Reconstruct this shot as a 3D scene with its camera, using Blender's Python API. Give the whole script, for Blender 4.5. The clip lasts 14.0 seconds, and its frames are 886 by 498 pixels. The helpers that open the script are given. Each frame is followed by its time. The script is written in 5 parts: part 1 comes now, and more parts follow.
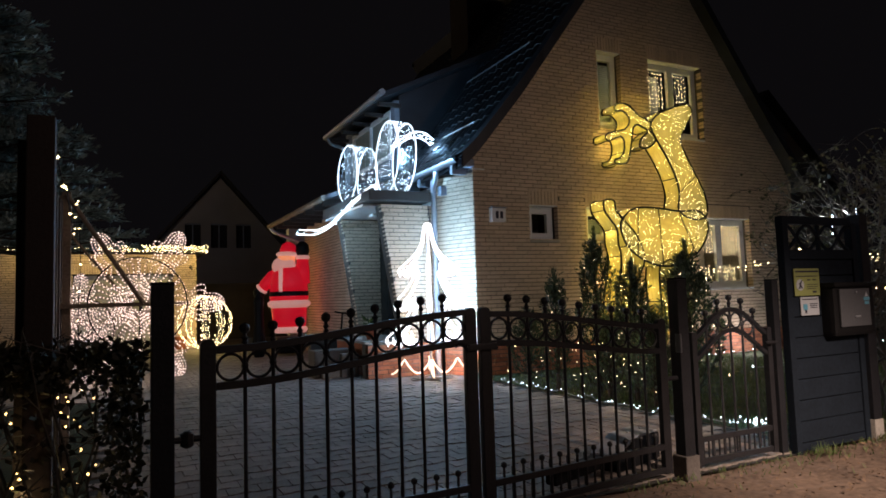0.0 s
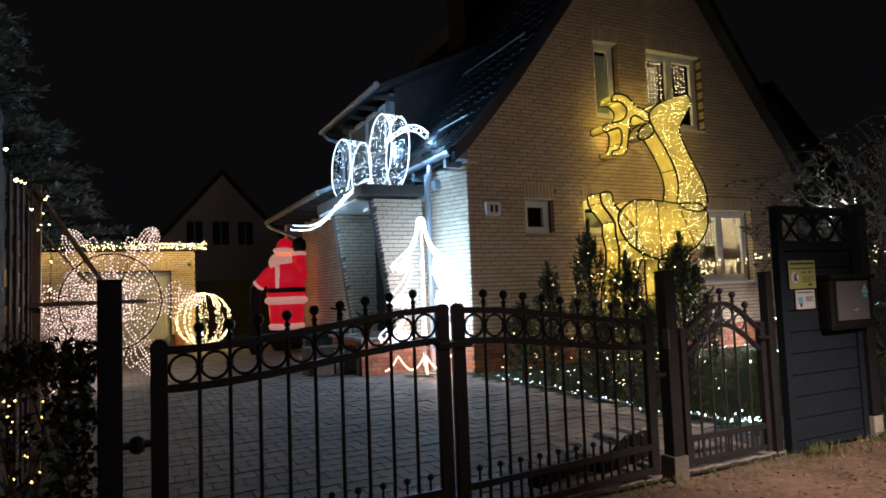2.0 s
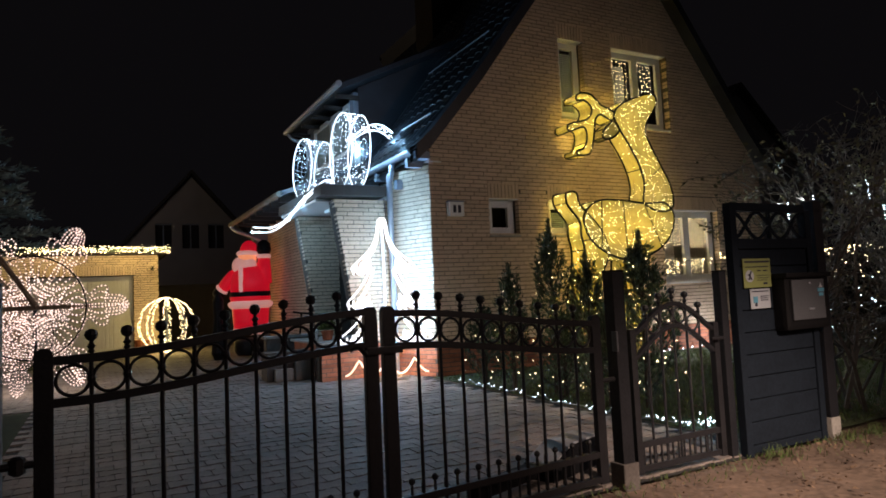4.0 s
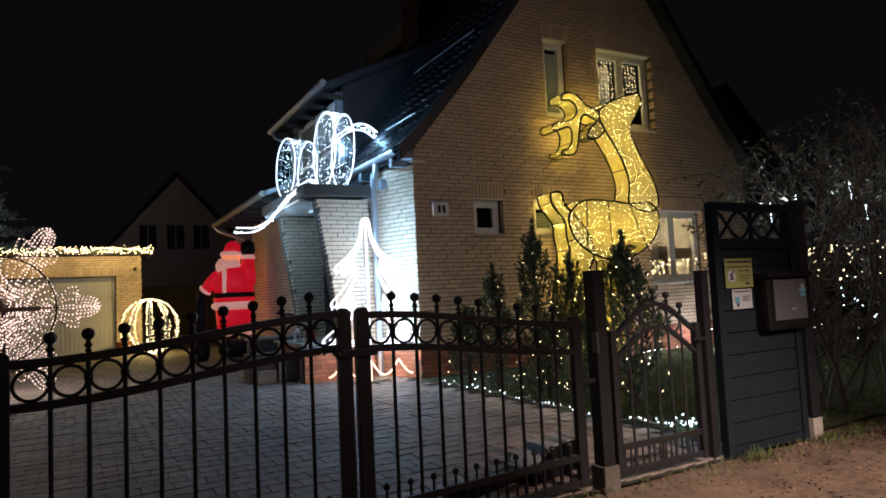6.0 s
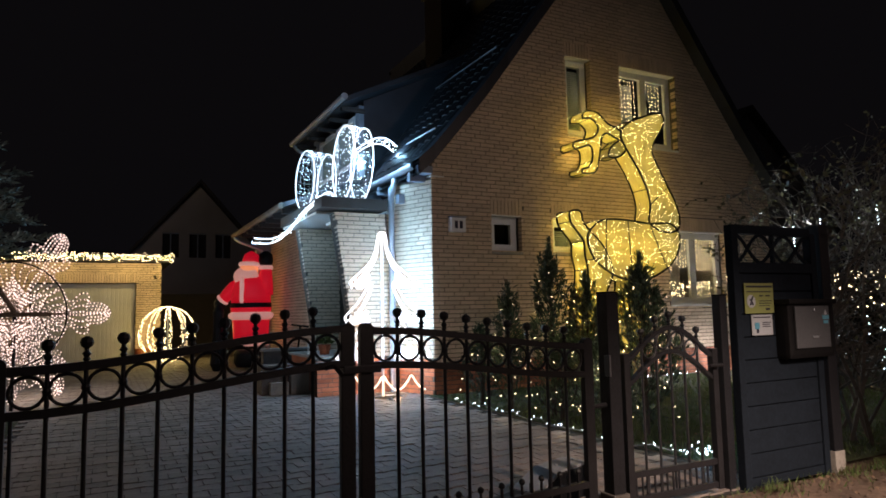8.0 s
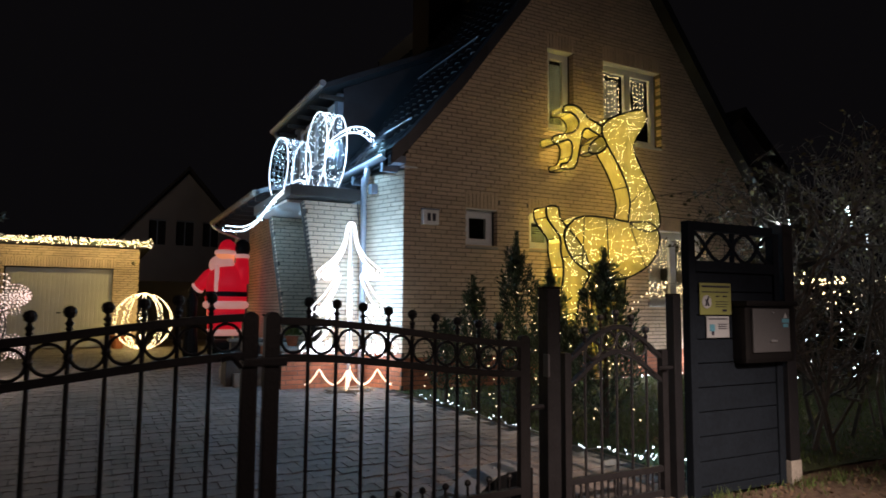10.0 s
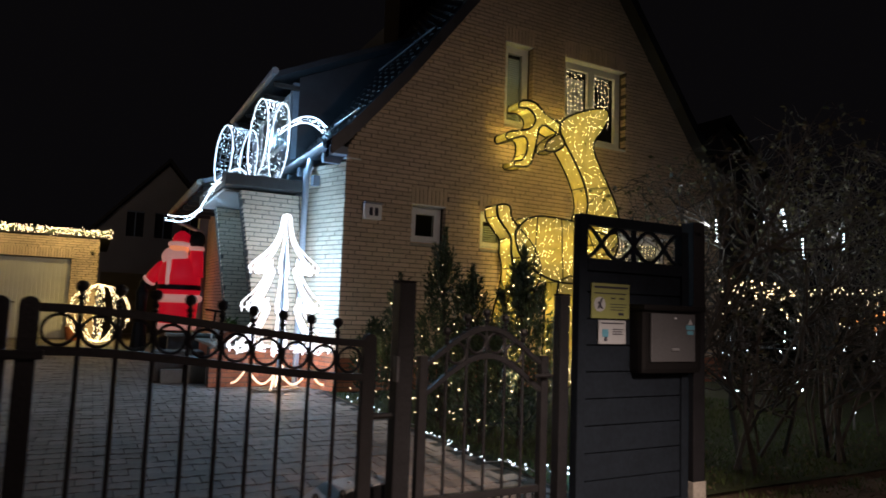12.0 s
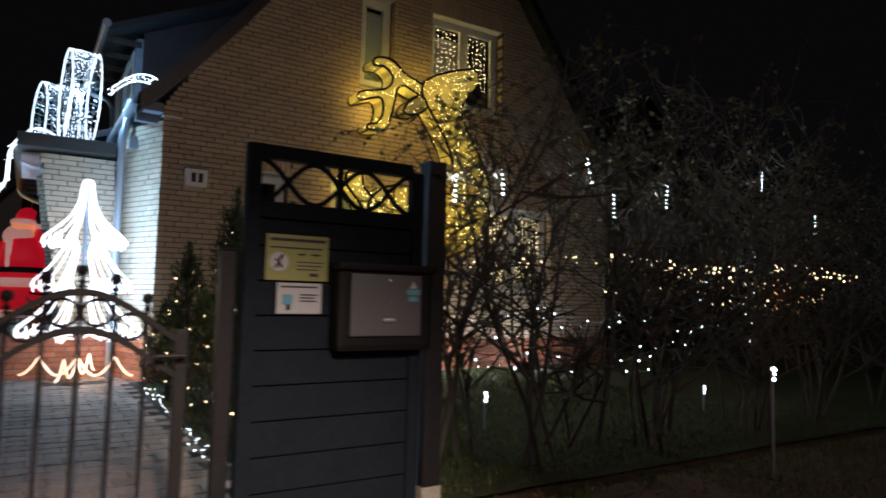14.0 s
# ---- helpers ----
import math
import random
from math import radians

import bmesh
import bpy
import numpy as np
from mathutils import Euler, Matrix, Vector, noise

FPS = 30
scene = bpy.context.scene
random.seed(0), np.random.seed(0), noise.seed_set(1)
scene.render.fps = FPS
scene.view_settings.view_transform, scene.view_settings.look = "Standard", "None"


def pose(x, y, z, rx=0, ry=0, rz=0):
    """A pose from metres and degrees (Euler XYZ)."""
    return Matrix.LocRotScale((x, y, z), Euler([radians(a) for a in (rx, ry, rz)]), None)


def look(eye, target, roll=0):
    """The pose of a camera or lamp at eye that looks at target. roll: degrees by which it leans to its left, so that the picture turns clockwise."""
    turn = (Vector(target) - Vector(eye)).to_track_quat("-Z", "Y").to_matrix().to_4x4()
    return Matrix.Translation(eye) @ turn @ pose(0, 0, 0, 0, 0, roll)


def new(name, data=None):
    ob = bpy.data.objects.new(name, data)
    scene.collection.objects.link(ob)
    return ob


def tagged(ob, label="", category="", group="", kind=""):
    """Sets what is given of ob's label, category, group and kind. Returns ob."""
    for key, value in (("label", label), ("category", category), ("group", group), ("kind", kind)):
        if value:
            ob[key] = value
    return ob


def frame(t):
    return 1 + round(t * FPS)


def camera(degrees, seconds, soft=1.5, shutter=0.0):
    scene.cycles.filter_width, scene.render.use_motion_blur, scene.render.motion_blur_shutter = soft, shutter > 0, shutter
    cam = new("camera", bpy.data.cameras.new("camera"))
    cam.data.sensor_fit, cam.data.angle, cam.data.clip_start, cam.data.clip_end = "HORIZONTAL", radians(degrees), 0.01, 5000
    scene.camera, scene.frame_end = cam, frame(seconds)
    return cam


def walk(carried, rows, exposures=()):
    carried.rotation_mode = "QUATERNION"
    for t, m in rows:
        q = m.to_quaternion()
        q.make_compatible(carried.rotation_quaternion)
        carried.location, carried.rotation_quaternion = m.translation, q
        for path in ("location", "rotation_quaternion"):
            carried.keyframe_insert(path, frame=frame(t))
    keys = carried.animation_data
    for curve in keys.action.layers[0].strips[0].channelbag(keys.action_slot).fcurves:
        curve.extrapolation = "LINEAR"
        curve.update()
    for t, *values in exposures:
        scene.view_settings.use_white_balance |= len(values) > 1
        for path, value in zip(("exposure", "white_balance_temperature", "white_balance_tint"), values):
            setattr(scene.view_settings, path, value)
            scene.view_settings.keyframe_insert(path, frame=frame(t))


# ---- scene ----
cam = camera(68.1, 14.0, 1.7, 0.6)
PATH = [
    (0, (-4.83, -8.576, 1.179), (-3.938, -6.792, 1.327), -1.8),
    (0.5, (-4.771, -8.558, 1.178), (-3.885, -6.77, 1.313), -1.9),
    (1, (-4.71, -8.542, 1.175), (-3.827, -6.75, 1.272), -2.1),
    (1.5, (-4.643, -8.525, 1.173), (-3.763, -6.733, 1.297), -2.1),
    (2, (-4.605, -8.514, 1.176), (-3.729, -6.722, 1.31), -2.2),
    (2.5, (-4.509, -8.483, 1.169), (-3.625, -6.694, 1.31), -2.2),
    (3, (-4.395, -8.453, 1.161), (-3.493, -6.672, 1.284), -2.4),
    (3.2, (-4.372, -8.449, 1.16), (-3.462, -6.674, 1.298), -2.5),
    (5.5, (-4.223, -8.404, 1.166), (-3.264, -6.654, 1.3), -3.0),
    (6, (-4.218, -8.403, 1.161), (-3.252, -6.657, 1.3), -2.8),
    (6.5, (-4.223, -8.406, 1.163), (-3.26, -6.66, 1.319), -2.5),
    (7, (-4.218, -8.403, 1.175), (-3.265, -6.653, 1.347), -2.2),
    (9.3, (-3.907, -8.342, 1.16), (-3.036, -6.552, 1.349), -0.2),
    (9.5, (-3.86, -8.354, 1.167), (-2.971, -6.571, 1.349), -0.1),
    (10, (-3.739, -8.332, 1.151), (-2.815, -6.567, 1.325), 0.4),
    (10.5, (-3.596, -8.313, 1.15), (-2.648, -6.561, 1.32), 0.8),
    (11, (-3.383, -8.302, 1.152), (-2.432, -6.551, 1.327), 1.3),
    (11.5, (-3.146, -8.297, 1.139), (-2.208, -6.541, 1.323), 1.8),
    (12, (-2.896, -8.316, 1.13), (-1.962, -6.557, 1.312), 2.1),
    (12.5, (-2.576, -8.312, 1.117), (-1.626, -6.561, 1.292), 2.4),
    (13, (-2.126, -8.253, 1.091), (-1.142, -6.519, 1.257), 2.4),
    (13.5, (-1.681, -8.203, 1.06), (-0.65, -6.496, 1.215), 1.9),
    (14, (-1.263, -8.208, 1.05), (-0.195, -6.524, 1.199), 1.4),
]
EXPOSURES = [(0, 0.46), (7, 0.46), (9.5, 0.34), (11, 0.2), (14, 0.1)]
walk(cam, [(t, look(eye, target, roll)) for t, eye, target, roll in PATH], EXPOSURES)

# ---- world and large lights ----
world = bpy.data.worlds.new("night_sky")
scene.world = world
world.use_nodes = True
world.node_tree.nodes["Background"].inputs[0].default_value = (0.95, 0.84, 1.0, 1)
world.node_tree.nodes["Background"].inputs[1].default_value = 0.0024


def lamp(name, place, energy, colour, radius=0.1):
    data = bpy.data.lights.new(name, "POINT")
    data.energy, data.color, data.shadow_soft_size = energy, colour, radius
    ob = new(name, data)
    ob.location = place
    return ob


def spot(name, place, target, energy, colour, angle, radius=0.15, blend=0.6):
    data = bpy.data.lights.new(name, "SPOT")
    data.energy, data.color, data.shadow_soft_size = energy, colour, radius
    data.spot_size, data.spot_blend = radians(angle), blend
    ob = new(name, data)
    ob.matrix_world = look(place, target)
    return ob


COOL, WARM, GOLD = (0.31, 0.63, 1.0), (1.0, 0.72, 0.36), (1.0, 0.73, 0.17)
# unseen street lamp assumed behind the walker, then a spot added to brighten the verge
spot("street_lamp_light", (3.5, -19.0, 6.0), (-0.1, -3.3, 0.3), 680, (1.0, 0.72, 0.63), 58, 0.15, 1.0)
spot("verge_fill_light", (-1.6, -12.0, 4.0), (-0.65, -6.2, 0.0), 2700, (1.0, 0.74, 0.6), 28, 0.1, 1.0)
# fill lamp with no known source, added to lift the neighbour's wall
lamp("neighbour_fill_light", (-7.0, 21.0, 5.5), 80, (1.0, 0.78, 0.65), 0.2)
# light tree, bow, deer, garland, balls
lamp("light_tree_light", (-0.6, 0.1, 0.25), 9, (1.0, 0.5, 0.2), 0.03)
for z, e in ((0.35, 6), (0.7, 30), (1.1, 36), (1.5, 36), (1.9, 26), (2.35, 16)):
    lamp("light_tree_light", (-0.44, 0.12, z), e * 0.34, COOL, 0.02)
    lamp("light_tree_light", (-0.85, 0.1, z), e * 0.035, COOL, 0.02)
for p, e in (((-1.05, 2.1, 3.4), 30), ((-0.85, 0.64, 3.35), 46), ((0.1, 1.75, 4.05), 12), ((-1.75, 1.9, 2.45), 18), ((-1.95, 2.95, 2.3), 18)):
    lamp("bow_light", p, e, COOL, 0.02)
DEER_CHAIN = ((2.32, 2.5), (2.5, 2.15), (2.6, 1.75), (2.6, 1.35), (2.55, 0.95), (2.52, 0.5), (2.75, 2.25), (3.05, 1.95), (3.1, 2.35), (3.45, 2.1), (3.8, 1.9), (3.85, 2.3), (4.2, 2.1), (4.2, 2.5), (4.15, 2.85), (4.0, 3.15), (3.85, 3.5), (3.65, 3.8), (3.6, 4.1), (4.0, 4.25), (3.1, 4.03), (2.72, 4.22), (2.78, 3.8), (2.5, 3.73), (2.72, 3.42), (3.46, 1.2), (3.46, 0.6))
for x, z in DEER_CHAIN:
    lamp("deer_light", (x, -0.2, z), 4.2 if z < 1.5 else 3.1, GOLD, 0.015)
for x in (-6.6, -5.2, -3.8, -2.8):
    lamp("garland_light", (x, 10.5, 2.72), 12, (1.0, 0.72, 0.24), 0.03)
lamp("ball_light", (-2.72, 10.0, 0.72), 30, (1.0, 0.74, 0.22), 0.03)
lamp("snowflake_light", (-4.75, -3.05, 1.25), 3, (1.0, 0.8, 0.68), 0.03)
lamp("snowflake_light", (-5.2, 3.2, 1.0), 45, (1.0, 0.8, 0.68), 0.03)
for x in (2.6, 4.0, 5.4):
    lamp("wall_string_light", (x, -0.4, 0.25), 12, (0.9, 0.92, 1.0), 0.1)
for y in (-1.2, -2.3, -3.3, -4.4):
    lamp("lawn_string_light", (-0.25, y, 0.12), 0.5, (1.0, 0.9, 0.75), 0.08)
# last four belong to no tube: fill lamps added to brighten the twigs
for p, e in (((1.95, -4.93, 2.0), 2), ((0.9, -4.83, 1.8), 1.5), ((1.27, -4.8, 1.85), 2), ((2.72, -4.93, 1.9), 1.5), ((3.94, -4.9, 2.2), 2), ((6.4, -4.0, 1.8), 4), ((1.5, -3.9, 1.2), 3), ((3.0, -4.0, 1.4), 3), ((5.2, -4.0, 1.4), 3)):
    lamp("meteor_and_fill_glow", p, e, (0.8, 0.9, 1.0), 0.02)
for x, y, z in ((-0.35, -2.05, 0.7), (-0.15, -2.75, 0.9), (-0.2, -3.4, 0.6), (-0.15, -4.15, 0.8), (0.35, -4.25, 0.9)):
    lamp("thuja_string_light", (x, y, z), 0.7, WARM, 0.01)
lamp("hedge_string_light", (-5.2, -5.25, 0.4), 0.5, WARM, 0.02)
lamp("window_curtain_light", (5.33, 0.6, 2.75), 6, (1.0, 0.58, 0.26), 0.02)
lamp("window_curtain_light", (4.3, 0.6, 5.55), 0.15, (1.0, 0.66, 0.34), 0.02)

# ---- materials ----


def material(name, colour, rough=0.7, metal=0.0, vary=0.25, scale=6.0, fine=60.0, bump=0.2, emission=None, strength=0.0, island=0.0, random_ob=0.0, gloss=0.5):
    m = bpy.data.materials.new(name)
    m.use_nodes = True
    n, l = m.node_tree.nodes, m.node_tree.links
    b = n["Principled BSDF"]
    b.inputs["Roughness"].default_value, b.inputs["Metallic"].default_value = rough, metal
    b.inputs["Specular IOR Level"].default_value = gloss
    co = n.new("ShaderNodeTexCoord")
    big, small = n.new("ShaderNodeTexNoise"), n.new("ShaderNodeTexNoise")
    big.inputs["Scale"].default_value, small.inputs["Scale"].default_value = scale, fine
    big.inputs["Detail"].default_value, small.inputs["Detail"].default_value = 5, 3
    for t in (big, small):
        l.new(co.outputs["Object"], t.inputs["Vector"])
    total = n.new("ShaderNodeMath")
    total.operation = "ADD"
    l.new(big.outputs["Fac"], total.inputs[0])
    l.new(small.outputs["Fac"], total.inputs[1])
    last = total
    for amount, kind, socket in ((island, "ShaderNodeNewGeometry", "Random Per Island"), (random_ob, "ShaderNodeObjectInfo", "Random")):
        if amount:
            src, mul, add = n.new(kind), n.new("ShaderNodeMath"), n.new("ShaderNodeMath")
            mul.operation, add.operation = "MULTIPLY_ADD", "ADD"
            mul.inputs[1].default_value, mul.inputs[2].default_value = amount, -amount / 2
            l.new(src.outputs[socket], mul.inputs[0])
            l.new(last.outputs[0], add.inputs[0])
            l.new(mul.outputs[0], add.inputs[1])
            last = add
    ramp = n.new("ShaderNodeMapRange")
    ramp.inputs["From Min"].default_value, ramp.inputs["From Max"].default_value = 0.6, 1.4
    ramp.inputs["To Min"].default_value, ramp.inputs["To Max"].default_value = 1 - vary, 1 + vary
    l.new(last.outputs[0], ramp.inputs["Value"])
    mix = n.new("ShaderNodeVectorMath")
    mix.operation = "SCALE"
    mix.inputs[0].default_value = colour
    l.new(ramp.outputs[0], mix.inputs["Scale"])
    l.new(mix.outputs[0], b.inputs["Base Color"])
    if bump:
        bp = n.new("ShaderNodeBump")
        bp.inputs["Strength"].default_value, bp.inputs["Distance"].default_value = bump, 0.01
        l.new(small.outputs["Fac"], bp.inputs["Height"])
        l.new(bp.outputs[0], b.inputs["Normal"])
    if emission:
        b.inputs["Emission Color"].default_value = (*emission, 1)
        b.inputs["Emission Strength"].default_value = strength
    return m


def glow(name, colour, strength):
    m = bpy.data.materials.new(name)
    m.use_nodes = True
    n = m.node_tree.nodes
    b = n["Principled BSDF"]
    b.inputs["Base Color"].default_value = (0.8, 0.8, 0.8, 1)
    b.inputs["Emission Color"].default_value = (*colour, 1)
    b.inputs["Emission Strength"].default_value = strength
    m.cycles.emission_sampling = "NONE"
    return m


def cloth(name, colour, clear):
    """Thin gauze: partly see-through, the rest lets light through and scatters it."""
    m = bpy.data.materials.new(name)
    m.use_nodes = True
    n, l = m.node_tree.nodes, m.node_tree.links
    n.remove(n["Principled BSDF"])
    out = n["Material Output"]
    tr, tl, df = n.new("ShaderNodeBsdfTransparent"), n.new("ShaderNodeBsdfTranslucent"), n.new("ShaderNodeBsdfDiffuse")
    tl.inputs[0].default_value = df.inputs[0].default_value = (*colour, 1)
    a, b, tex = n.new("ShaderNodeMixShader"), n.new("ShaderNodeMixShader"), n.new("ShaderNodeTexNoise")
    tex.inputs["Scale"].default_value = 9
    rng = n.new("ShaderNodeMapRange")
    rng.inputs["To Min"].default_value, rng.inputs["To Max"].default_value = 1 - clear - 0.3, 1 - clear + 0.3
    l.new(tex.outputs["Fac"], rng.inputs["Value"])
    a.inputs[0].default_value = 0.5
    l.new(tl.outputs[0], a.inputs[1])
    l.new(df.outputs[0], a.inputs[2])
    l.new(rng.outputs[0], b.inputs[0])
    l.new(tr.outputs[0], b.inputs[1])
    l.new(a.outputs[0], b.inputs[2])
    l.new(b.outputs[0], out.inputs[0])
    return m


def glass(name):
    m = bpy.data.materials.new(name)
    m.use_nodes = True
    b = m.node_tree.nodes["Principled BSDF"]
    b.inputs["Base Color"].default_value = (0.9, 0.95, 0.95, 1)
    b.inputs["Roughness"].default_value = 0.02
    b.inputs["Transmission Weight"].default_value = 1.0
    b.inputs["IOR"].default_value = 1.1
    return m


BRICK = material("pale_brick", (0.6, 0.46, 0.33), 0.75, vary=0.2, scale=2.2, fine=70, island=0.42, random_ob=0.42)
MORTAR = material("mortar", (0.11, 0.095, 0.08), 0.95, vary=0.3, scale=8)
REDBRICK = material("red_brick", (0.36, 0.13, 0.07), 0.75, vary=0.35, scale=6, island=0.6)
PLASTER = material("plaster", (0.42, 0.4, 0.38), 0.9, vary=0.15)
WHITE = material("white_upvc", (0.8, 0.8, 0.78), 0.35, vary=0.06, bump=0.03)
GREYWOOD = material("grey_painted_wood", (0.22, 0.25, 0.3), 0.6, vary=0.25, scale=5)
CANOPY = material("dark_canopy_fascia", (0.06, 0.058, 0.055), 0.6, vary=0.25, scale=5)
TILE = material("dark_roof_tile", (0.025, 0.027, 0.032), 0.38, vary=0.5, scale=3, random_ob=0.5, island=0.5)
ZINC = material("zinc", (0.42, 0.45, 0.5), 0.4, 0.7, vary=0.2, scale=3)
DARKMETAL = material("black_powder_coated_steel", (0.013, 0.013, 0.016), 0.5, 0.0, vary=0.4, scale=12, bump=0.15, gloss=0.4)
POSTMETAL = material("anthracite_steel", (0.012, 0.0125, 0.016), 0.55, 0.0, vary=0.35, scale=7, gloss=0.3)
PANEL = material("anthracite_board", (0.009, 0.014, 0.022), 0.85, vary=0.25, scale=5, fine=40, gloss=0.16)
BLACK = material("black_plastic", (0.006, 0.006, 0.007), 0.6, vary=0.2, gloss=0.2)
STEEL = material("brushed_steel", (0.33, 0.34, 0.36), 0.62, 0.3, vary=0.12, scale=4)
FLAP = material("dull_steel_flap", (0.095, 0.1, 0.112), 0.55, 0.3, vary=0.12, scale=4)
PAVER = material("concrete_paver", (0.185, 0.155, 0.138), 0.75, vary=0.4, scale=3, fine=50, island=0.4, random_ob=0.4)
JOINT = material("joint_sand", (0.035, 0.033, 0.03), 0.95, vary=0.4)
EARTH = material("bare_earth", (0.17, 0.118, 0.085), 0.95, vary=0.55, scale=2.5, fine=25, bump=0.8)
LAWN = material("lawn_soil", (0.03, 0.04, 0.012), 0.95, vary=0.5, scale=5, fine=60, bump=0.6)
GRASS = material("grass_blade", (0.07, 0.11, 0.025), 0.6, vary=0.3, island=0.7, bump=0)
DRYLEAF = material("fallen_leaf", (0.14, 0.09, 0.055), 0.8, vary=0.3, island=1.2, bump=0)
CEDAR = material("thuja_spray", (0.05, 0.08, 0.045), 0.6, vary=0.4, island=0.8, bump=0)
SPRUCE = material("blue_spruce_needle", (0.17, 0.23, 0.22), 0.6, vary=0.3, island=0.8, bump=0)
BARK = material("bark", (0.06, 0.045, 0.035), 0.9, vary=0.4, scale=12)
TWIG = material("twig", (0.08, 0.07, 0.057), 0.8, vary=0.4, scale=12, island=0.5, bump=0)
LEAF = material("hedge_leaf", (0.1, 0.1, 0.045), 0.5, vary=0.3, island=1.0, bump=0)
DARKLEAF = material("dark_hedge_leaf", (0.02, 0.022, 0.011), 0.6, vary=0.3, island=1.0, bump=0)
GREYSLAT = material("greyed_slat", (0.07, 0.055, 0.045), 0.8, vary=0.4, scale=7)
DARKSTONE = material("dark_stone", (0.1, 0.088, 0.08), 0.85, vary=0.35, scale=6)
OLDWOOD = material("weathered_wood", (0.26, 0.21, 0.16), 0.8, vary=0.4, scale=7)
DARKWOOD = material("dark_stained_wood", (0.035, 0.024, 0.02), 0.7, vary=0.3, scale=6)
GARAGE = material("garage_door_paint", (0.5, 0.5, 0.46), 0.5, vary=0.12, scale=3)
FARWALL = material("far_render", (0.3, 0.28, 0.27), 0.9, vary=0.15, scale=1)
FARROOF = material("far_roof", (0.03, 0.028, 0.028), 0.8, vary=0.3, scale=2)
ROPE_CLEAR = material("clear_rope_tube", (0.3, 0.25, 0.22), 0.3, vary=0.1, bump=0)
# near-black: the shade of unlit rooms is put into the colour
ROOM_SHADE = material("unlit_room_shade", (0.02, 0.02, 0.022), 0.9)
GLASS = glass("window_glass")
BLIND = material("roller_blind", (0.3, 0.33, 0.3), 0.7, vary=0.1)
SIGNYELLOW = material("yellow_sign", (0.25, 0.28, 0.1), 0.5, vary=0.08, bump=0.02)
SIGNWHITE = material("white_sign", (0.4, 0.43, 0.47), 0.5, vary=0.08, bump=0.02)
INK = material("ink", (0.02, 0.02, 0.04), 0.6)
LABELBLUE = material("blue_sticker", (0.1, 0.3, 0.42), 0.5)
# the figure's inner light is put into the nylon's own emission
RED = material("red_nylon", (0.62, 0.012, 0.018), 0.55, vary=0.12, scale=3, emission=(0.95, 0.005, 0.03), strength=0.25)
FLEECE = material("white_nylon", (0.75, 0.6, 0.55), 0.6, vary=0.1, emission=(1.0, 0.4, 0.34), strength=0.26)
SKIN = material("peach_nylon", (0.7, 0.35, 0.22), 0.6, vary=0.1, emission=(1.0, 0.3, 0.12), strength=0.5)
TERRACOTTA = material("terracotta", (0.3, 0.1, 0.05), 0.8)
CONCRETE = material("concrete", (0.32, 0.3, 0.27), 0.9, vary=0.3, scale=5)
GAUZE = cloth("gold_gauze", (0.4, 0.365, 0.165), 0.36)
LED_GOLD = glow("gold_led", (1.0, 0.86, 0.46), 7)
LED_WARM = glow("warm_led", (1.0, 0.72, 0.36), 7)
LED_PINK = glow("rosy_white_led", (1.0, 0.7, 0.62), 1.3)
LED_AMBER = glow("amber_led", (1.0, 0.56, 0.18), 4)
LED_COOL = glow("cool_white_led", (0.72, 0.88, 1.0), 7)
LED_ORANGE = glow("orange_led", (1.0, 0.3, 0.06), 3)
ROPE_COOL = glow("cool_white_rope_light", (0.8, 0.92, 1.0), 1.7)
ROPE_WARM = glow("warm_white_rope_light", (1.0, 0.66, 0.42), 1.5)
ROPE_TREE = glow("white_rope_light", (0.95, 0.93, 1.0), 1.6)

# ---- building helpers ----


def part(name, bm, mat, parent=None, label="", kind=""):
    me = bpy.data.meshes.new(name)
    bm.to_mesh(me)
    bm.free()
    me.materials.append(mat)
    ob = new(name, me)
    ob.parent = parent
    return tagged(ob, label, kind=kind)


def raw(name, verts, faces, mat, parent=None, label="", kind=""):
    me = bpy.data.meshes.new(name)
    me.from_pydata(verts, [], faces)
    me.materials.append(mat)
    ob = new(name, me)
    ob.parent = parent
    return tagged(ob, label, kind=kind)


def thing(name, label, category, place=(0, 0, 0), group="", kind=""):
    ob = new(name)
    ob.location = place
    ob.empty_display_size = 0.1
    return tagged(ob, label, category, group, kind)


def box(bm, x0, x1, y0, y1, z0, z1, bevel=0.0):
    m = Matrix.Translation(((x0 + x1) / 2, (y0 + y1) / 2, (z0 + z1) / 2)) @ Matrix.Diagonal((abs(x1 - x0), abs(y1 - y0), abs(z1 - z0), 1))
    made = bmesh.ops.create_cube(bm, size=1, matrix=m)
    if bevel:
        edges = list({e for v in made["verts"] for e in v.link_edges})
        bmesh.ops.bevel(bm, geom=edges, offset=bevel, segments=2, profile=0.7, affect="EDGES")
    return bm


def boxed(x0, x1, y0, y1, z0, z1, bevel=0.0):
    return box(bmesh.new(), x0, x1, y0, y1, z0, z1, bevel)


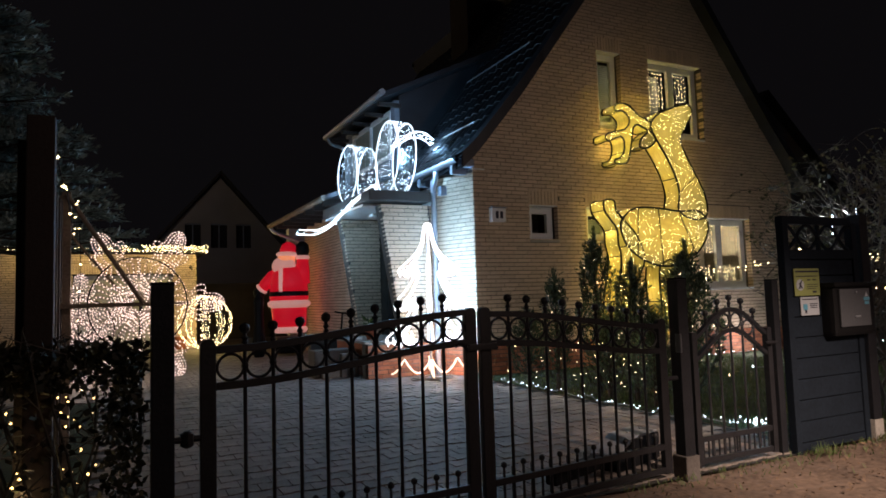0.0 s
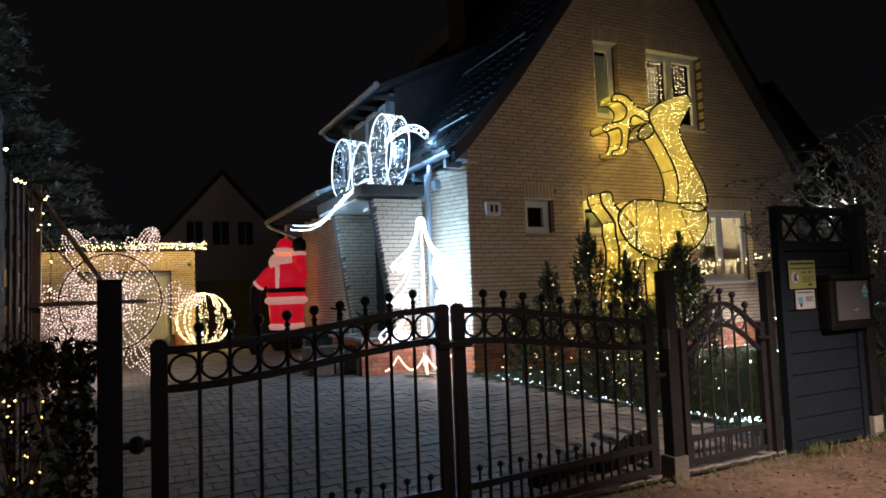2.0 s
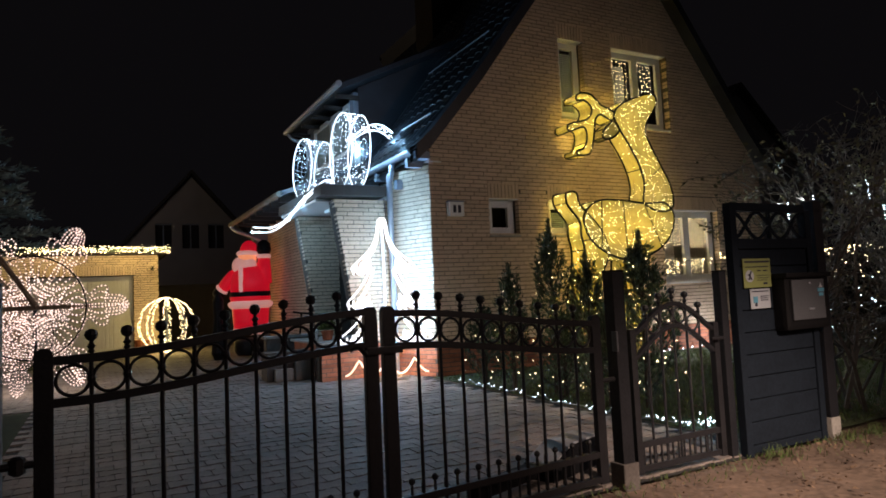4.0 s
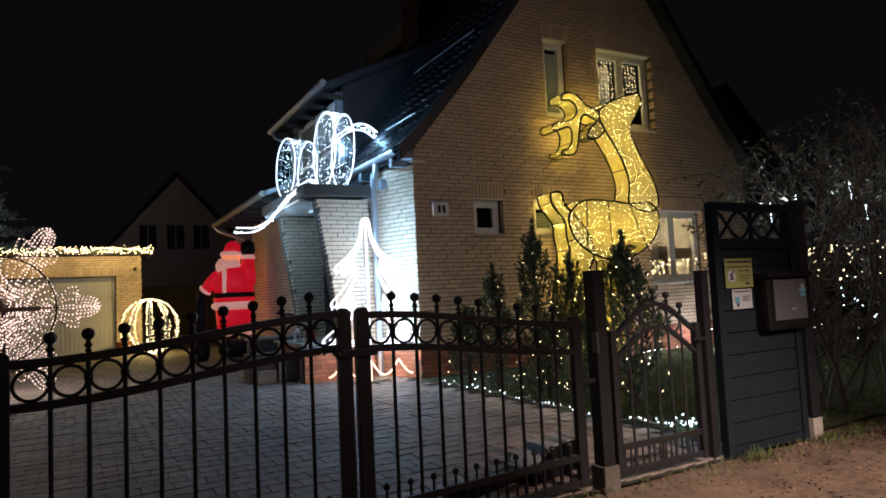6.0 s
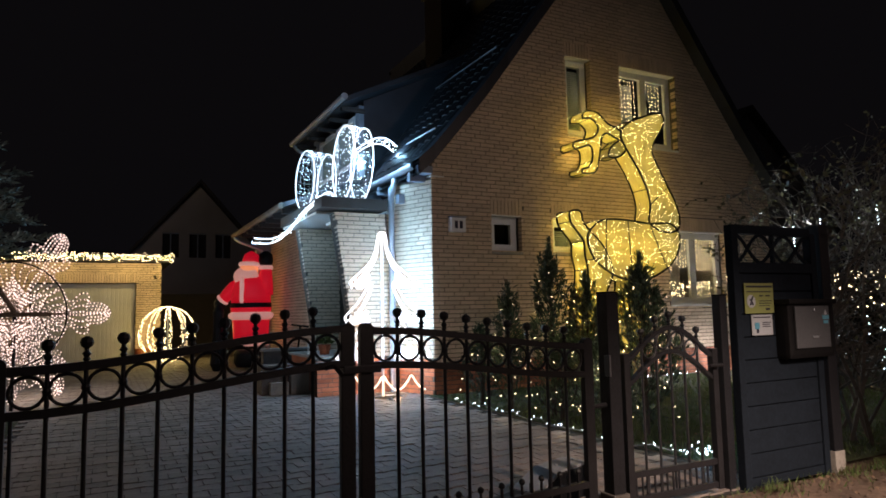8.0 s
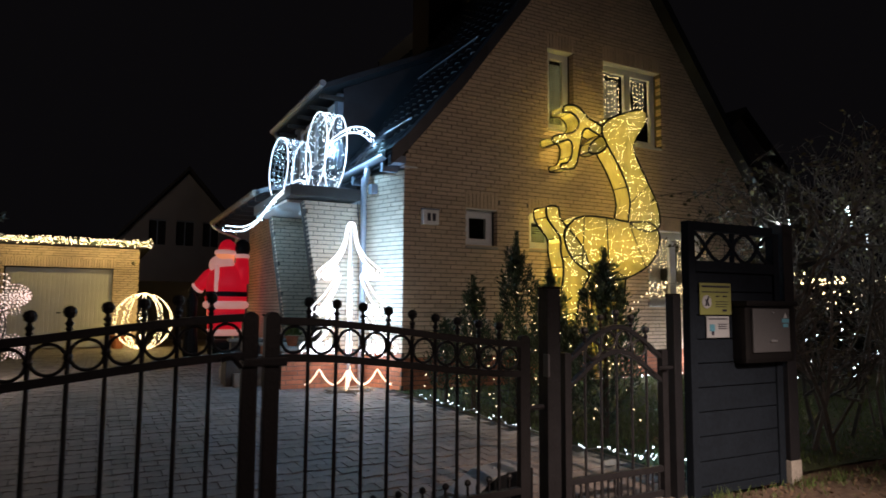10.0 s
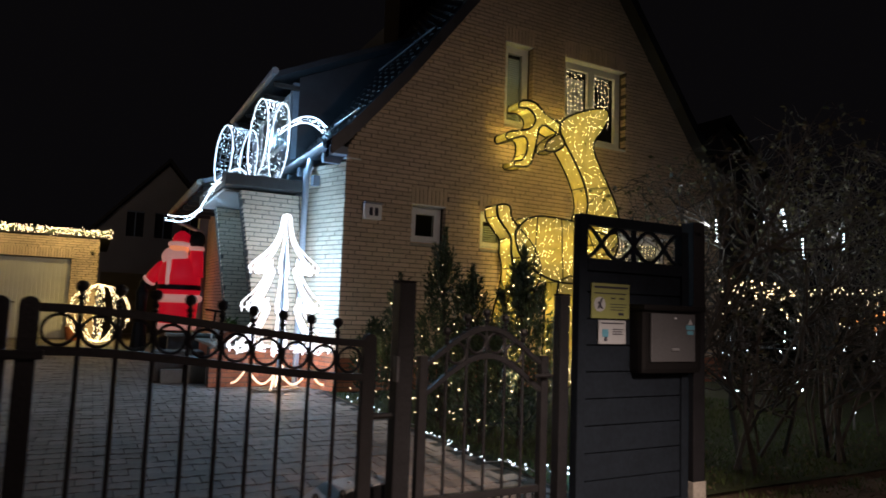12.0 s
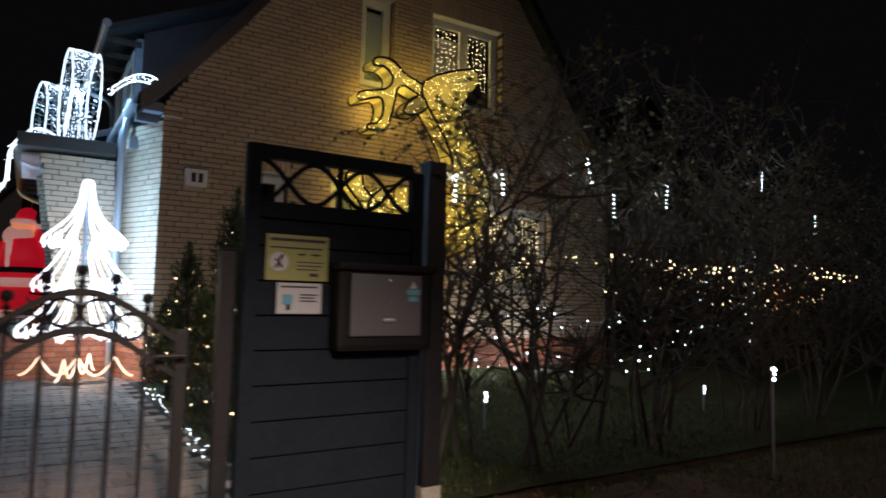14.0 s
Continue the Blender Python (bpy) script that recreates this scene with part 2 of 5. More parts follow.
def tube(bm, points, radius, sides=6, closed=False):
    """A round bar along points; radius may be one number or one for each point."""
    pts = [Vector(p) for p in points]
    count = len(pts)
    radii = radius if isinstance(radius, (list, tuple)) else [radius] * count
    rings, up = [], None
    for i, p in enumerate(pts):
        a = pts[i - 1] if (i or closed) else p
        b = pts[(i + 1) % count] if (i < count - 1 or closed) else p
        d = (b - a).normalized()
        if up is None:
            up = Vector((0, 0, 1)) if abs(d.z) < 0.9 else Vector((1, 0, 0))
        u = d.cross(up).normalized()
        w = u.cross(d).normalized()
        up = w
        rings.append([bm.verts.new(p + radii[i] * (math.cos(2 * math.pi * k / sides) * u + math.sin(2 * math.pi * k / sides) * w)) for k in range(sides)])
    for i in range(count if closed else count - 1):
        r, s = rings[i], rings[(i + 1) % count]
        for k in range(sides):
            bm.faces.new((r[k], r[(k + 1) % sides], s[(k + 1) % sides], s[k]))
    if not closed:
        bm.faces.new(rings[0][::-1])
        bm.faces.new(rings[-1])
    return bm


def smooth(points, steps=4, closed=False):
    """A Catmull-Rom curve through points."""
    pts = [Vector(p) for p in points]
    n, out = len(pts), []
    for i in range(n if closed else n - 1):
        p = [pts[(i + k) % n] if closed else pts[min(max(i + k, 0), n - 1)] for k in (-1, 0, 1, 2)]
        for s in range(steps):
            t = s / steps
            out.append(0.5 * (2 * p[1] + (p[2] - p[0]) * t + (2 * p[0] - 5 * p[1] + 4 * p[2] - p[3]) * t * t + (3 * p[1] - p[0] - 3 * p[2] + p[3]) * t**3))
    return out if closed else out + [pts[-1]]


def lathe(bm, profile, centre, sides=12, squash=(1, 1)):
    """A turned body: rows of (radius, height) round the vertical through centre."""
    rings = []
    for r, z in profile:
        rings.append([bm.verts.new((centre[0] + r * squash[0] * math.cos(2 * math.pi * k / sides), centre[1] + r * squash[1] * math.sin(2 * math.pi * k / sides), centre[2] + z)) for k in range(sides)])
    for a, b in zip(rings, rings[1:]):
        for k in range(sides):
            bm.faces.new((a[k], a[(k + 1) % sides], b[(k + 1) % sides], b[k]))
    bm.faces.new(rings[0][::-1])
    bm.faces.new(rings[-1])
    return bm


def dots(name, points, radius, mat, parent, label=""):
    """Many small bulbs, each an octahedron."""
    verts, faces = [], []
    for p in points:
        b = len(verts)
        r = radius * random.uniform(0.7, 1.3)
        verts += [(p[0] + r, p[1], p[2]), (p[0] - r, p[1], p[2]), (p[0], p[1] + r, p[2]), (p[0], p[1] - r, p[2]), (p[0], p[1], p[2] + r), (p[0], p[1], p[2] - r)]
        faces += [(b, b + 2, b + 4), (b + 2, b + 1, b + 4), (b + 1, b + 3, b + 4), (b + 3, b, b + 4), (b + 2, b, b + 5), (b + 1, b + 2, b + 5), (b + 3, b + 1, b + 5), (b, b + 3, b + 5)]
    return raw(name, verts, faces, mat, parent, label, kind="stuff")


def inside(poly, x, z):
    hit = False
    for i in range(len(poly)):
        (x0, z0), (x1, z1) = poly[i - 1], poly[i]
        if (z0 > z) != (z1 > z) and x < x0 + (z - z0) / (z1 - z0) * (x1 - x0):
            hit = not hit
    return hit


def slab(outline, holes, depth):
    """A wall in the xz plane with holes, from y = 0 back to y = depth."""
    bm = bmesh.new()
    edges = []
    for loop in [outline] + holes:
        vs = [bm.verts.new((x, 0, z)) for x, z in loop]
        edges += [bm.edges.new((vs[i - 1], vs[i])) for i in range(len(vs))]
    bmesh.ops.triangle_fill(bm, use_beauty=True, edges=edges)
    got = bmesh.ops.extrude_face_region(bm, geom=bm.faces[:])
    bmesh.ops.translate(bm, vec=(0, depth, 0), verts=[g for g in got["geom"] if isinstance(g, bmesh.types.BMVert)])
    bmesh.ops.recalc_face_normals(bm, faces=bm.faces[:])
    return bm


def rect(x0, x1, z0, z1):
    return [(x0, z0), (x1, z0), (x1, z1), (x0, z1)]


COURSE, LENGTH, GAP = 0.0625, 0.25, 0.011


def courses(outline, holes, z0, z1):
    """Bricks of a face in running bond: rows of (x0, x1, z0, z1), clipped at the outline and the holes."""
    out, row, z = [], 0, z0
    while z + COURSE * 0.6 < z1:
        zm = z + COURSE / 2
        cuts = []
        for loop in [outline] + holes:
            for i in range(len(loop)):
                (xa, za), (xb, zb) = loop[i - 1], loop[i]
                if (za > zm) != (zb > zm):
                    cuts.append(xa + (zm - za) / (zb - za) * (xb - xa))
        cuts.sort()
        for a, b in zip(cuts[::2], cuts[1::2]):
            k = math.floor(a / LENGTH) - 1
            x = k * LENGTH + (row % 3) * LENGTH * 0.37
            while x < b:
                u, v = max(x, a), min(x + LENGTH - GAP, b)
                if v - u > 0.03:
                    out.append((u, v, z + GAP / 2, z + COURSE - GAP / 2))
                x += LENGTH
        z += COURSE
        row += 1
    return out


def brick_mesh(bricks, depth, proud=0.0):
    verts, faces = [], []
    for x0, x1, z0, z1 in bricks:
        b, o = len(verts), random.uniform(-0.002, 0.002) - proud
        verts += [(x0, o, z0), (x1, o, z0), (x1, o, z1), (x0, o, z1), (x0, depth, z0), (x1, depth, z0), (x1, depth, z1), (x0, depth, z1)]
        faces += [(b, b + 1, b + 2, b + 3), (b + 1, b + 5, b + 6, b + 2), (b + 4, b, b + 3, b + 7), (b + 3, b + 2, b + 6, b + 7), (b + 4, b + 5, b + 1, b)]
    return verts, faces


def brick_wall(name, outline, holes, depth, label, near=None, mat=BRICK, place=None, z0=0.0, z1=9.0, lintels=()):
    """A brick-faced wall: a mortar slab with bricks in front; those in the stretch near are single pieces."""
    bm = slab(outline, [[(x + (0.008 if x > (min(q[0] for q in h) + max(q[0] for q in h)) / 2 else -0.008), z + (0.008 if z > (min(q[1] for q in h) + max(q[1] for q in h)) / 2 else -0.008)) for x, z in h] for h in holes], depth)
    wall = part(name, bm, MORTAR, None, label, "structure")
    rows = courses(outline, list(holes) + list(lintels), z0, z1)
    for q in lintels:
        xa, xb = q[0][0], q[1][0]
        n = max(2, round((xb - xa) / COURSE))
        w = (xb - xa) / n
        rows += [(xa + i * w + 0.004, xa + (i + 1) * w - 0.004, q[0][1] + 0.004, q[2][1] - 0.004) for i in range(n)]
    single = [b for b in rows if near and near[0] <= b[0] <= near[1] and near[2] <= b[2] <= near[3]][:300]
    chosen = set(single)
    v, f = brick_mesh([b for b in rows if b not in chosen], 0.1, 0.008)
    raw("bricks", v, f, mat, wall, kind="stuff")
    shapes = {}
    for x0, x1, za, zb in single:
        key = (round(x1 - x0, 3), round(zb - za, 3))
        if key not in shapes:
            me = bpy.data.meshes.new("brick")
            me.from_pydata(*[(p, [], q) for p, q in [brick_mesh([(0, x1 - x0, 0, zb - za)], 0.1, 0.0)]][0])
            me.materials.append(mat)
            shapes[key] = me
        ob = new("brick", shapes[key])
        ob.parent, ob.location = wall, (x0, -0.008, za)
    if place:
        wall.matrix_world = place
    return wall


def spray(verts, faces, p, d, length, width):
    """One flat leaf-spray quad pair from p along d."""
    side = d.cross(Vector((random.uniform(-1, 1), random.uniform(-1, 1), random.uniform(-1, 1)))).normalized() * width
    b = len(verts)
    mid, end = p + d * length * 0.5, p + d * length
    verts += [tuple(p), tuple(mid + side), tuple(end), tuple(mid - side)]
    faces.append((b, b + 1, b + 2, b + 3))


# ---- ground ----
raw("ground", [(-400, -400, -0.06), (400, -400, -0.06), (400, 400, -0.06), (-400, 400, -0.06)], [(0, 1, 2, 3)], EARTH, None, "dark bare earth and verge along the street", "structure")


def patch(name, x0, x1, y0, y1, z, mat, label, step=0.12, rough=0.015):
    nx, ny = max(2, int((x1 - x0) / step)), max(2, int((y1 - y0) / step))
    verts = [(x0 + (x1 - x0) * i / nx, y0 + (y1 - y0) * j / ny, z + rough * noise.noise((i * 0.37, j * 0.37, 3.1)) + rough * noise.noise((i * 0.11, j * 0.11, 7.7))) for j in range(ny + 1) for i in range(nx + 1)]
    faces = [(j * (nx + 1) + i, j * (nx + 1) + i + 1, (j + 1) * (nx + 1) + i + 1, (j + 1) * (nx + 1) + i) for j in range(ny) for i in range(nx)]
    return raw(name, verts, faces, mat, None, label, "structure")


patch("verge", -9, 12, -12, -5.42, -0.02, EARTH, "trodden reddish earth verge with fallen leaves")
patch("lawn", -0.12, 12, -5.3, -0.02, 0.0, LAWN, "short green lawn beside the driveway", 0.15, 0.01)
patch("garden_bed", -12, -5.0, -5.4, 14, -0.01, LAWN, "dark planted bed beside the driveway", 0.4)
drive = raw("driveway", [(-5.0, -5.42, -0.012), (-0.12, -5.42, -0.012), (-0.12, 0.0, -0.012), (0.4, 0.0, -0.012), (0.4, 11.2, -0.012), (-8, 11.2, -0.012), (-8, 1, -0.012), (-5.0, 1, -0.012)], [(0, 1, 2, 3, 4, 5, 6, 7)], JOINT, None, "grey concrete block paved driveway", "structure")


def paver_shape(w, d, c):
    """Interlocking block: waisted in the middle of its long sides."""
    return [(-w, -d), (-w * 0.45, -d), (-w * 0.3, -d + c), (w * 0.3, -d + c), (w * 0.45, -d), (w, -d), (w, d), (w * 0.45, d), (w * 0.3, d - c), (-w * 0.3, d - c), (-w * 0.45, d), (-w, d)]


def paving():
    shape = paver_shape(0.097, 0.078, 0.014)
    n = len(shape)
    mesh = bpy.data.meshes.new("paver")
    vs = [(x, y, 0) for x, y in shape] + [(x, y, -0.02) for x, y in shape]
    fs = [tuple(range(n))] + [(i, i + n, (i + 1) % n + n, (i + 1) % n) for i in range(n)]
    mesh.from_pydata(vs, [], fs)
    mesh.materials.append(PAVER)
    verts, faces, single = [], [], 0
    for j in range(102):
        y = -5.3 + j * 0.162
        for i in range(40):
            x = -7.8 + i * 0.2 + (j % 2) * 0.1
            if (y < 1 and x < -4.9) or (y < 0 and x > -0.25) or (y >= 0 and x > -0.1):
                continue
            z = random.uniform(-0.003, 0.003)
            if -4.6 < x < -1.6 and y < -2.2 and single < 300:
                ob = new("paver", mesh)
                ob.parent, ob.location, ob.rotation_euler = drive, (x, y, z), (random.uniform(-0.006, 0.006), random.uniform(-0.006, 0.006), 0)
                single += 1
            else:
                b = len(verts)
                verts += [(x + p, y + q, z + r) for p, q, r in vs]
                faces += [tuple(k + b for k in f) for f in fs]
    raw("pavers", verts, faces, PAVER, drive, kind="stuff")


# ---- the house ----
APEX = (3.66, 8.13)
GABLE = [(0, 0), (7.32, 0), (7.32, 3.25), (7.02, 3.74), (6.5, 4.37), (APEX[0], APEX[1]), (0.82, 4.37), (0.3, 3.74), (0, 3.25)]
W1, W2, W3, W4, W5 = (2.5, 3.02, 4.0, 5.33), (3.66, 4.97, 3.95, 5.33), (1.0, 1.54, 2.04, 2.6), (2.13, 2.68, 2.04, 2.6), (4.62, 6.04, 1.2, 2.5)
LINTELS = [rect(a - 0.02, b + 0.02, d, d + 0.24) for a, b, c, d in (W1, W2, W3, W4, W5)]
HOLES = [rect(*w) for w in (W1, W2, W3, W4, W5)]
brick_wall("wall_gable", GABLE, HOLES, 0.3, "pale yellow clinker brick gable wall", near=(0.0, 1.6, 1.0, 2.7), lintels=LINTELS)
brick_wall("wall_side_front", rect(-0.8, 0.0, 0.5, 3.1), [], 0.2, "pale brick side wall lit white by the light tree", mat=BRICK, place=pose(0, 0, 0, 0, 0, -68.2), z0=0.5, z1=3.1)
brick_wall("wall_side_plinth", rect(-0.8, 0.02, 0.0, 0.5), [], 0.22, "red brick plinth of the side wall", mat=REDBRICK, place=pose(-0.03, -0.012, 0, 0, 0, -68.2), z1=0.5)
brick_wall("wall_gable_plinth", rect(-0.03, 7.32, 0.0, 0.42), [], 0.05, "dark red brick plinth under the gable wall", mat=REDBRICK, place=pose(0, -0.045, 0), z1=0.42)
brick_wall("wall_side_back", rect(-7.4, -2.7, 0.0, 3.1), [], 0.3, "pale brick side wall behind the porch", place=pose(-0.65, 0, 0, 0, 0, -90), z1=3.1)
# entrance wall stretched, strip and partition added, to block light leaking indoors
part("wall_entrance", boxed(0.09, 0.3, 0.305, 2.95, 0, 3.105), PLASTER, None, "plain wall inside the entrance", "structure")
part("eave_light_block", boxed(0.08, 0.3, 0.31, 9.0, 3.11, 3.43), DARKWOOD, None, "added timber strip blocking light at the eave gap", "structure")
attic = part("attic_light_block", slab([(0.35, 3.41), (6.97, 3.41), (6.97, 3.6), (6.45, 4.2), (3.66, 7.9), (0.87, 4.2), (0.35, 3.6)], [], 0.1), ROOM_SHADE, None, "near-black partition added to block light behind the upper windows", "structure")
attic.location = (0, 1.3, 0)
part("wall_back", boxed(-0.6, 7.32, 9.3, 9.6, 0, 3.2), PLASTER, None, "plain back wall of the house", "structure")
part("wall_far_side", boxed(7.02, 7.32, 0.31, 9.3, 0, 3.2), PLASTER, None, "plain far side wall of the house", "structure")
part("ceiling", boxed(0.02, 7.01, 0.32, 9.3, 3.2, 3.4), ROOM_SHADE, None, "ceiling between the storeys, coloured near-black as unlit", "structure")
part("wall_return", boxed(-0.65, 0.0, 7.12, 7.4, 0, 3.1), PLASTER, None, "plain return wall", "structure")


def window(name, opening, sashes, label, blind=0, lit=False):
    x0, x1, z0, z1 = opening
    w = thing(name, label, "window", (0, 0, 0), kind="structure")
    y0, y1 = 0.14, 0.21
    bm = bmesh.new()
    for a, b, c, d in ((x0, x0 + 0.06, z0, z1), (x1 - 0.06, x1, z0, z1), (x0 + 0.06, x1 - 0.06, z1 - 0.06, z1), (x0 + 0.06, x1 - 0.06, z0, z0 + 0.06)):
        box(bm, a, b, y0, y1, c, d, 0.006)
    part("window_frame", bm, WHITE, w)
    for a, b in sashes:
        bm = bmesh.new()
        u, v = x0 + 0.055 + a * (x1 - x0 - 0.11), x0 + 0.055 + b * (x1 - x0 - 0.11)
        for p, q, c, d in ((u, u + 0.07, z0 + 0.055, z1 - 0.055), (v - 0.07, v, z0 + 0.055, z1 - 0.055), (u + 0.07, v - 0.07, z1 - 0.125, z1 - 0.055), (u + 0.07, v - 0.07, z0 + 0.055, z0 + 0.125)):
            box(bm, p, q, y0 - 0.015, y1 - 0.02, c, d, 0.006)
        sash = part("sash", bm, WHITE, w)
        pane = part("pane", boxed(u + 0.065, v - 0.065, y0 + 0.02, y0 + 0.026, z0 + 0.12, z1 - 0.12), GLASS, sash)
        pane.visible_shadow = False
    part("window_sill", boxed(x0 - 0.01, x1 + 0.01, -0.02, y0, z0 - 0.035, z0 + 0.002, 0.006), CONCRETE if not lit else WHITE, w)
    part("head_lining", boxed(x0, x1, 0.0, y0, z1 - 0.012, z1 + 0.004), WHITE, w, "white lining under the lintel")
    # backing of unlit rooms is coloured with their shade
    part("room_box", boxed(x0 - 0.1, x1 + 0.1, 1.2, 1.25, z0 - 0.2, z1 + 0.2), PLASTER if lit else ROOM_SHADE, w)
    if blind:
        bm = bmesh.new()
        for k in range(int((z1 - z0 - 0.3) / 0.035)):
            box(bm, x0 + 0.12, x1 - 0.12, y0 + 0.04, y0 + 0.055, z0 + 0.14 + k * 0.035, z0 + 0.165 + k * 0.035)
        part("blind", bm, BLIND, w, "grey slatted blind")
    return w


window("window_1", W1, [(0, 1)], "narrow white framed upper window with a grey blind", blind=1)
window("window_2", W2, [(0, 0.5), (0.5, 1)], "white double upper window with a light curtain", lit=True)
window("window_3", W3, [(0, 1)], "small square white window")
window("window_4", W4, [(0, 1)], "small square white window behind the deer", blind=1)
window("window_5", W5, [(0, 0.5), (0.5, 1)], "white double ground floor window with warm lights", lit=True)


def light_curtain(x0, x1, z0, z1, strands, group):
    c = thing("light_curtain", "warm white light curtain hanging behind a window pane", "fairy lights", ((x0 + x1) / 2, 0.24, z1), group)
    bm, pts = bmesh.new(), []
    for i in range(strands):
        x = x0 + (x1 - x0) * (i + 0.5) / strands - (x0 + x1) / 2
        bottom = (z0 - z1) * random.uniform(0.75, 1.0)
        line = [(x + 0.012 * math.sin(k * 1.3 + i), 0, bottom * k / 8) for k in range(9)]
        tube(bm, line, 0.0015, 3)
        pts += [(x + random.uniform(-0.015, 0.015), 0, bottom * (k + random.random() * 0.6) / 11) for k in range(11)]
    tube(bm, [(x0 - (x0 + x1) / 2, 0, 0), (x1 - (x0 + x1) / 2, 0, 0)], 0.002, 3)
    part("cable", bm, WHITE, c)
    dots("bulbs", pts, 0.0085, LED_WARM, c)


for a, b in ((3.8, 4.25), (4.38, 4.84)):
    light_curtain(a, b, 4.25, 5.2, 6, "window light curtains")
for a, b in ((4.8, 5.32), (5.46, 5.98)):
    light_curtain(a, b, 1.75, 2.38, 7, "window light curtains")
for cx in (5.06, 5.72):
    arch = thing("candle_arch", "arched cluster of warm lights on the inner sill", "fairy lights", (cx, 0.3, 1.36), "sill light arches")
    part("board", boxed(-0.24, 0.24, -0.03, 0.03, -0.14, -0.11), OLDWOOD, arch)
    dots("bulbs", [(0.22 * random.uniform(-1, 1), random.uniform(-0.02, 0.02), random.uniform(-0.02, 0.26)) for _ in range(90)], 0.006, LED_WARM, arch)


# roof: tiles on a bent slope
def slope_line(s, left=True):
    """Point on the roof's section s metres up from the eave."""
    pts = [(-0.3, 3.24), (-0.06, 3.46), (0.3, 3.88), (0.82, 4.5), (APEX[0], APEX[1] + 0.11)]
    for (xa, za), (xb, zb) in zip(pts, pts[1:]):
        d = math.hypot(xb - xa, zb - za)
        if s <= d or (xb, zb) == pts[-1]:
            f = s / d
            x, z = xa + f * (xb - xa), za + f * (zb - za)
            return (x if left else 2 * APEX[0] - x), z, math.atan2(zb - za, xb - xa)
        s -= d


def roof():
    r = thing("roof", "steep dark clay tile roof", "roof", kind="structure")
    for left in (True, False):
        verts, n = [], 24
        secs = [slope_line(6.75 * k / n, left) for k in range(n + 1)]
        for y in (-0.22, 9.7):
            for drop in (0.0, 0.14):
                verts += [(x, y, z - drop) for x, z, _ in secs]
        m = n + 1
        faces = []
        for k in range(n):
            faces += [(k, k + 1, 2 * m + k + 1, 2 * m + k), (m + k, 3 * m + k, 3 * m + k + 1, m + k + 1), (k, m + k, m + k + 1, k + 1), (2 * m + k, 2 * m + k + 1, 3 * m + k + 1, 3 * m + k)]
        raw("roof_deck", verts, faces, TILE, r)
    # verge boards along the gable
    for left in (True, False):
        bm = bmesh.new()
        secs = [slope_line(6.75 * k / 20, left) for k in range(21)]
        for (xa, za, _), (xb, zb, _) in zip(secs, secs[1:]):
            vs = [bm.verts.new(p) for p in ((xa, -0.25, za - 0.17), (xb, -0.25, zb - 0.17), (xb, -0.25, zb + 0.06), (xa, -0.25, za + 0.06), (xa, -0.02, za - 0.17), (xb, -0.02, zb - 0.17), (xb, -0.02, zb + 0.06), (xa, -0.02, za + 0.06))]
            for f in ((0, 1, 2, 3), (7, 6, 5, 4), (3, 2, 6, 7), (0, 4, 5, 1)):
                bm.faces.new([vs[i] for i in f])
        part("verge_board", bm, TILE, r)
    for x, z, y1 in ((1.5, 5.5, 2.75), (0.34, 4.0, 1.6)):
        rail = part("snow_guard", tube(bmesh.new(), [(x, 0.5, z), (x, y1, z)], 0.014, 8), ZINC, r)
        for y in (0.65, (0.5 + y1) / 2, y1 - 0.15):
            part("bracket", tube(bmesh.new(), [(x, y, z), (x + 0.02, y, z - 0.09)], 0.01, 5), ZINC, rail)
    # pantiles on the lit slope
    w, ln, k = 0.25, 0.36, 6
    vs, fs = [], []
    for j, (u, lift) in enumerate(((0, 0.03), (ln, 0.01))):
        for i in range(k + 1):
            vs.append((w * i / k, u, lift + 0.022 * math.sin(2 * math.pi * i / k)))
    for i in range(k + 1):
        vs.append((w * i / k, 0, 0.005 + 0.022 * math.sin(2 * math.pi * i / k)))
    for i in range(k):
        fs += [(i, i + 1, k + 2 + i, k + 1 + i), (2 * k + 2 + i, 2 * k + 3 + i, i + 1, i)]
    mesh = bpy.data.meshes.new("roof_tile")
    mesh.from_pydata(vs, [], fs)
    mesh.materials.append(TILE)
    verts, faces, single = [], [], 0
    for row in range(20):
        x, z, a = slope_line(0.02 + row * 0.335)
        for col in range(38):
            y = 9.5 - col * w
            if 2.8 < y < 6.2 and 0.0 < x < 2.4:
                continue
            if 2.4 < y < 7.6 and x < 0.3:
                continue
            m = Matrix.Translation((x, y, z)) @ Euler((0, -a, 0)).to_matrix().to_4x4() @ Euler((0, 0, -math.pi / 2)).to_matrix().to_4x4()
            if y < 4.2 and single < 300 and row < 16:
                ob = new("roof_tile", mesh)
                ob.parent, ob.matrix_world = r, m
                single += 1
            else:
                b = len(verts)
                verts += [tuple(m @ Vector(v)) for v in vs]
                faces += [tuple(i + b for i in f) for f in fs]
    raw("roof_tiles", verts, faces, TILE, r, kind="stuff")


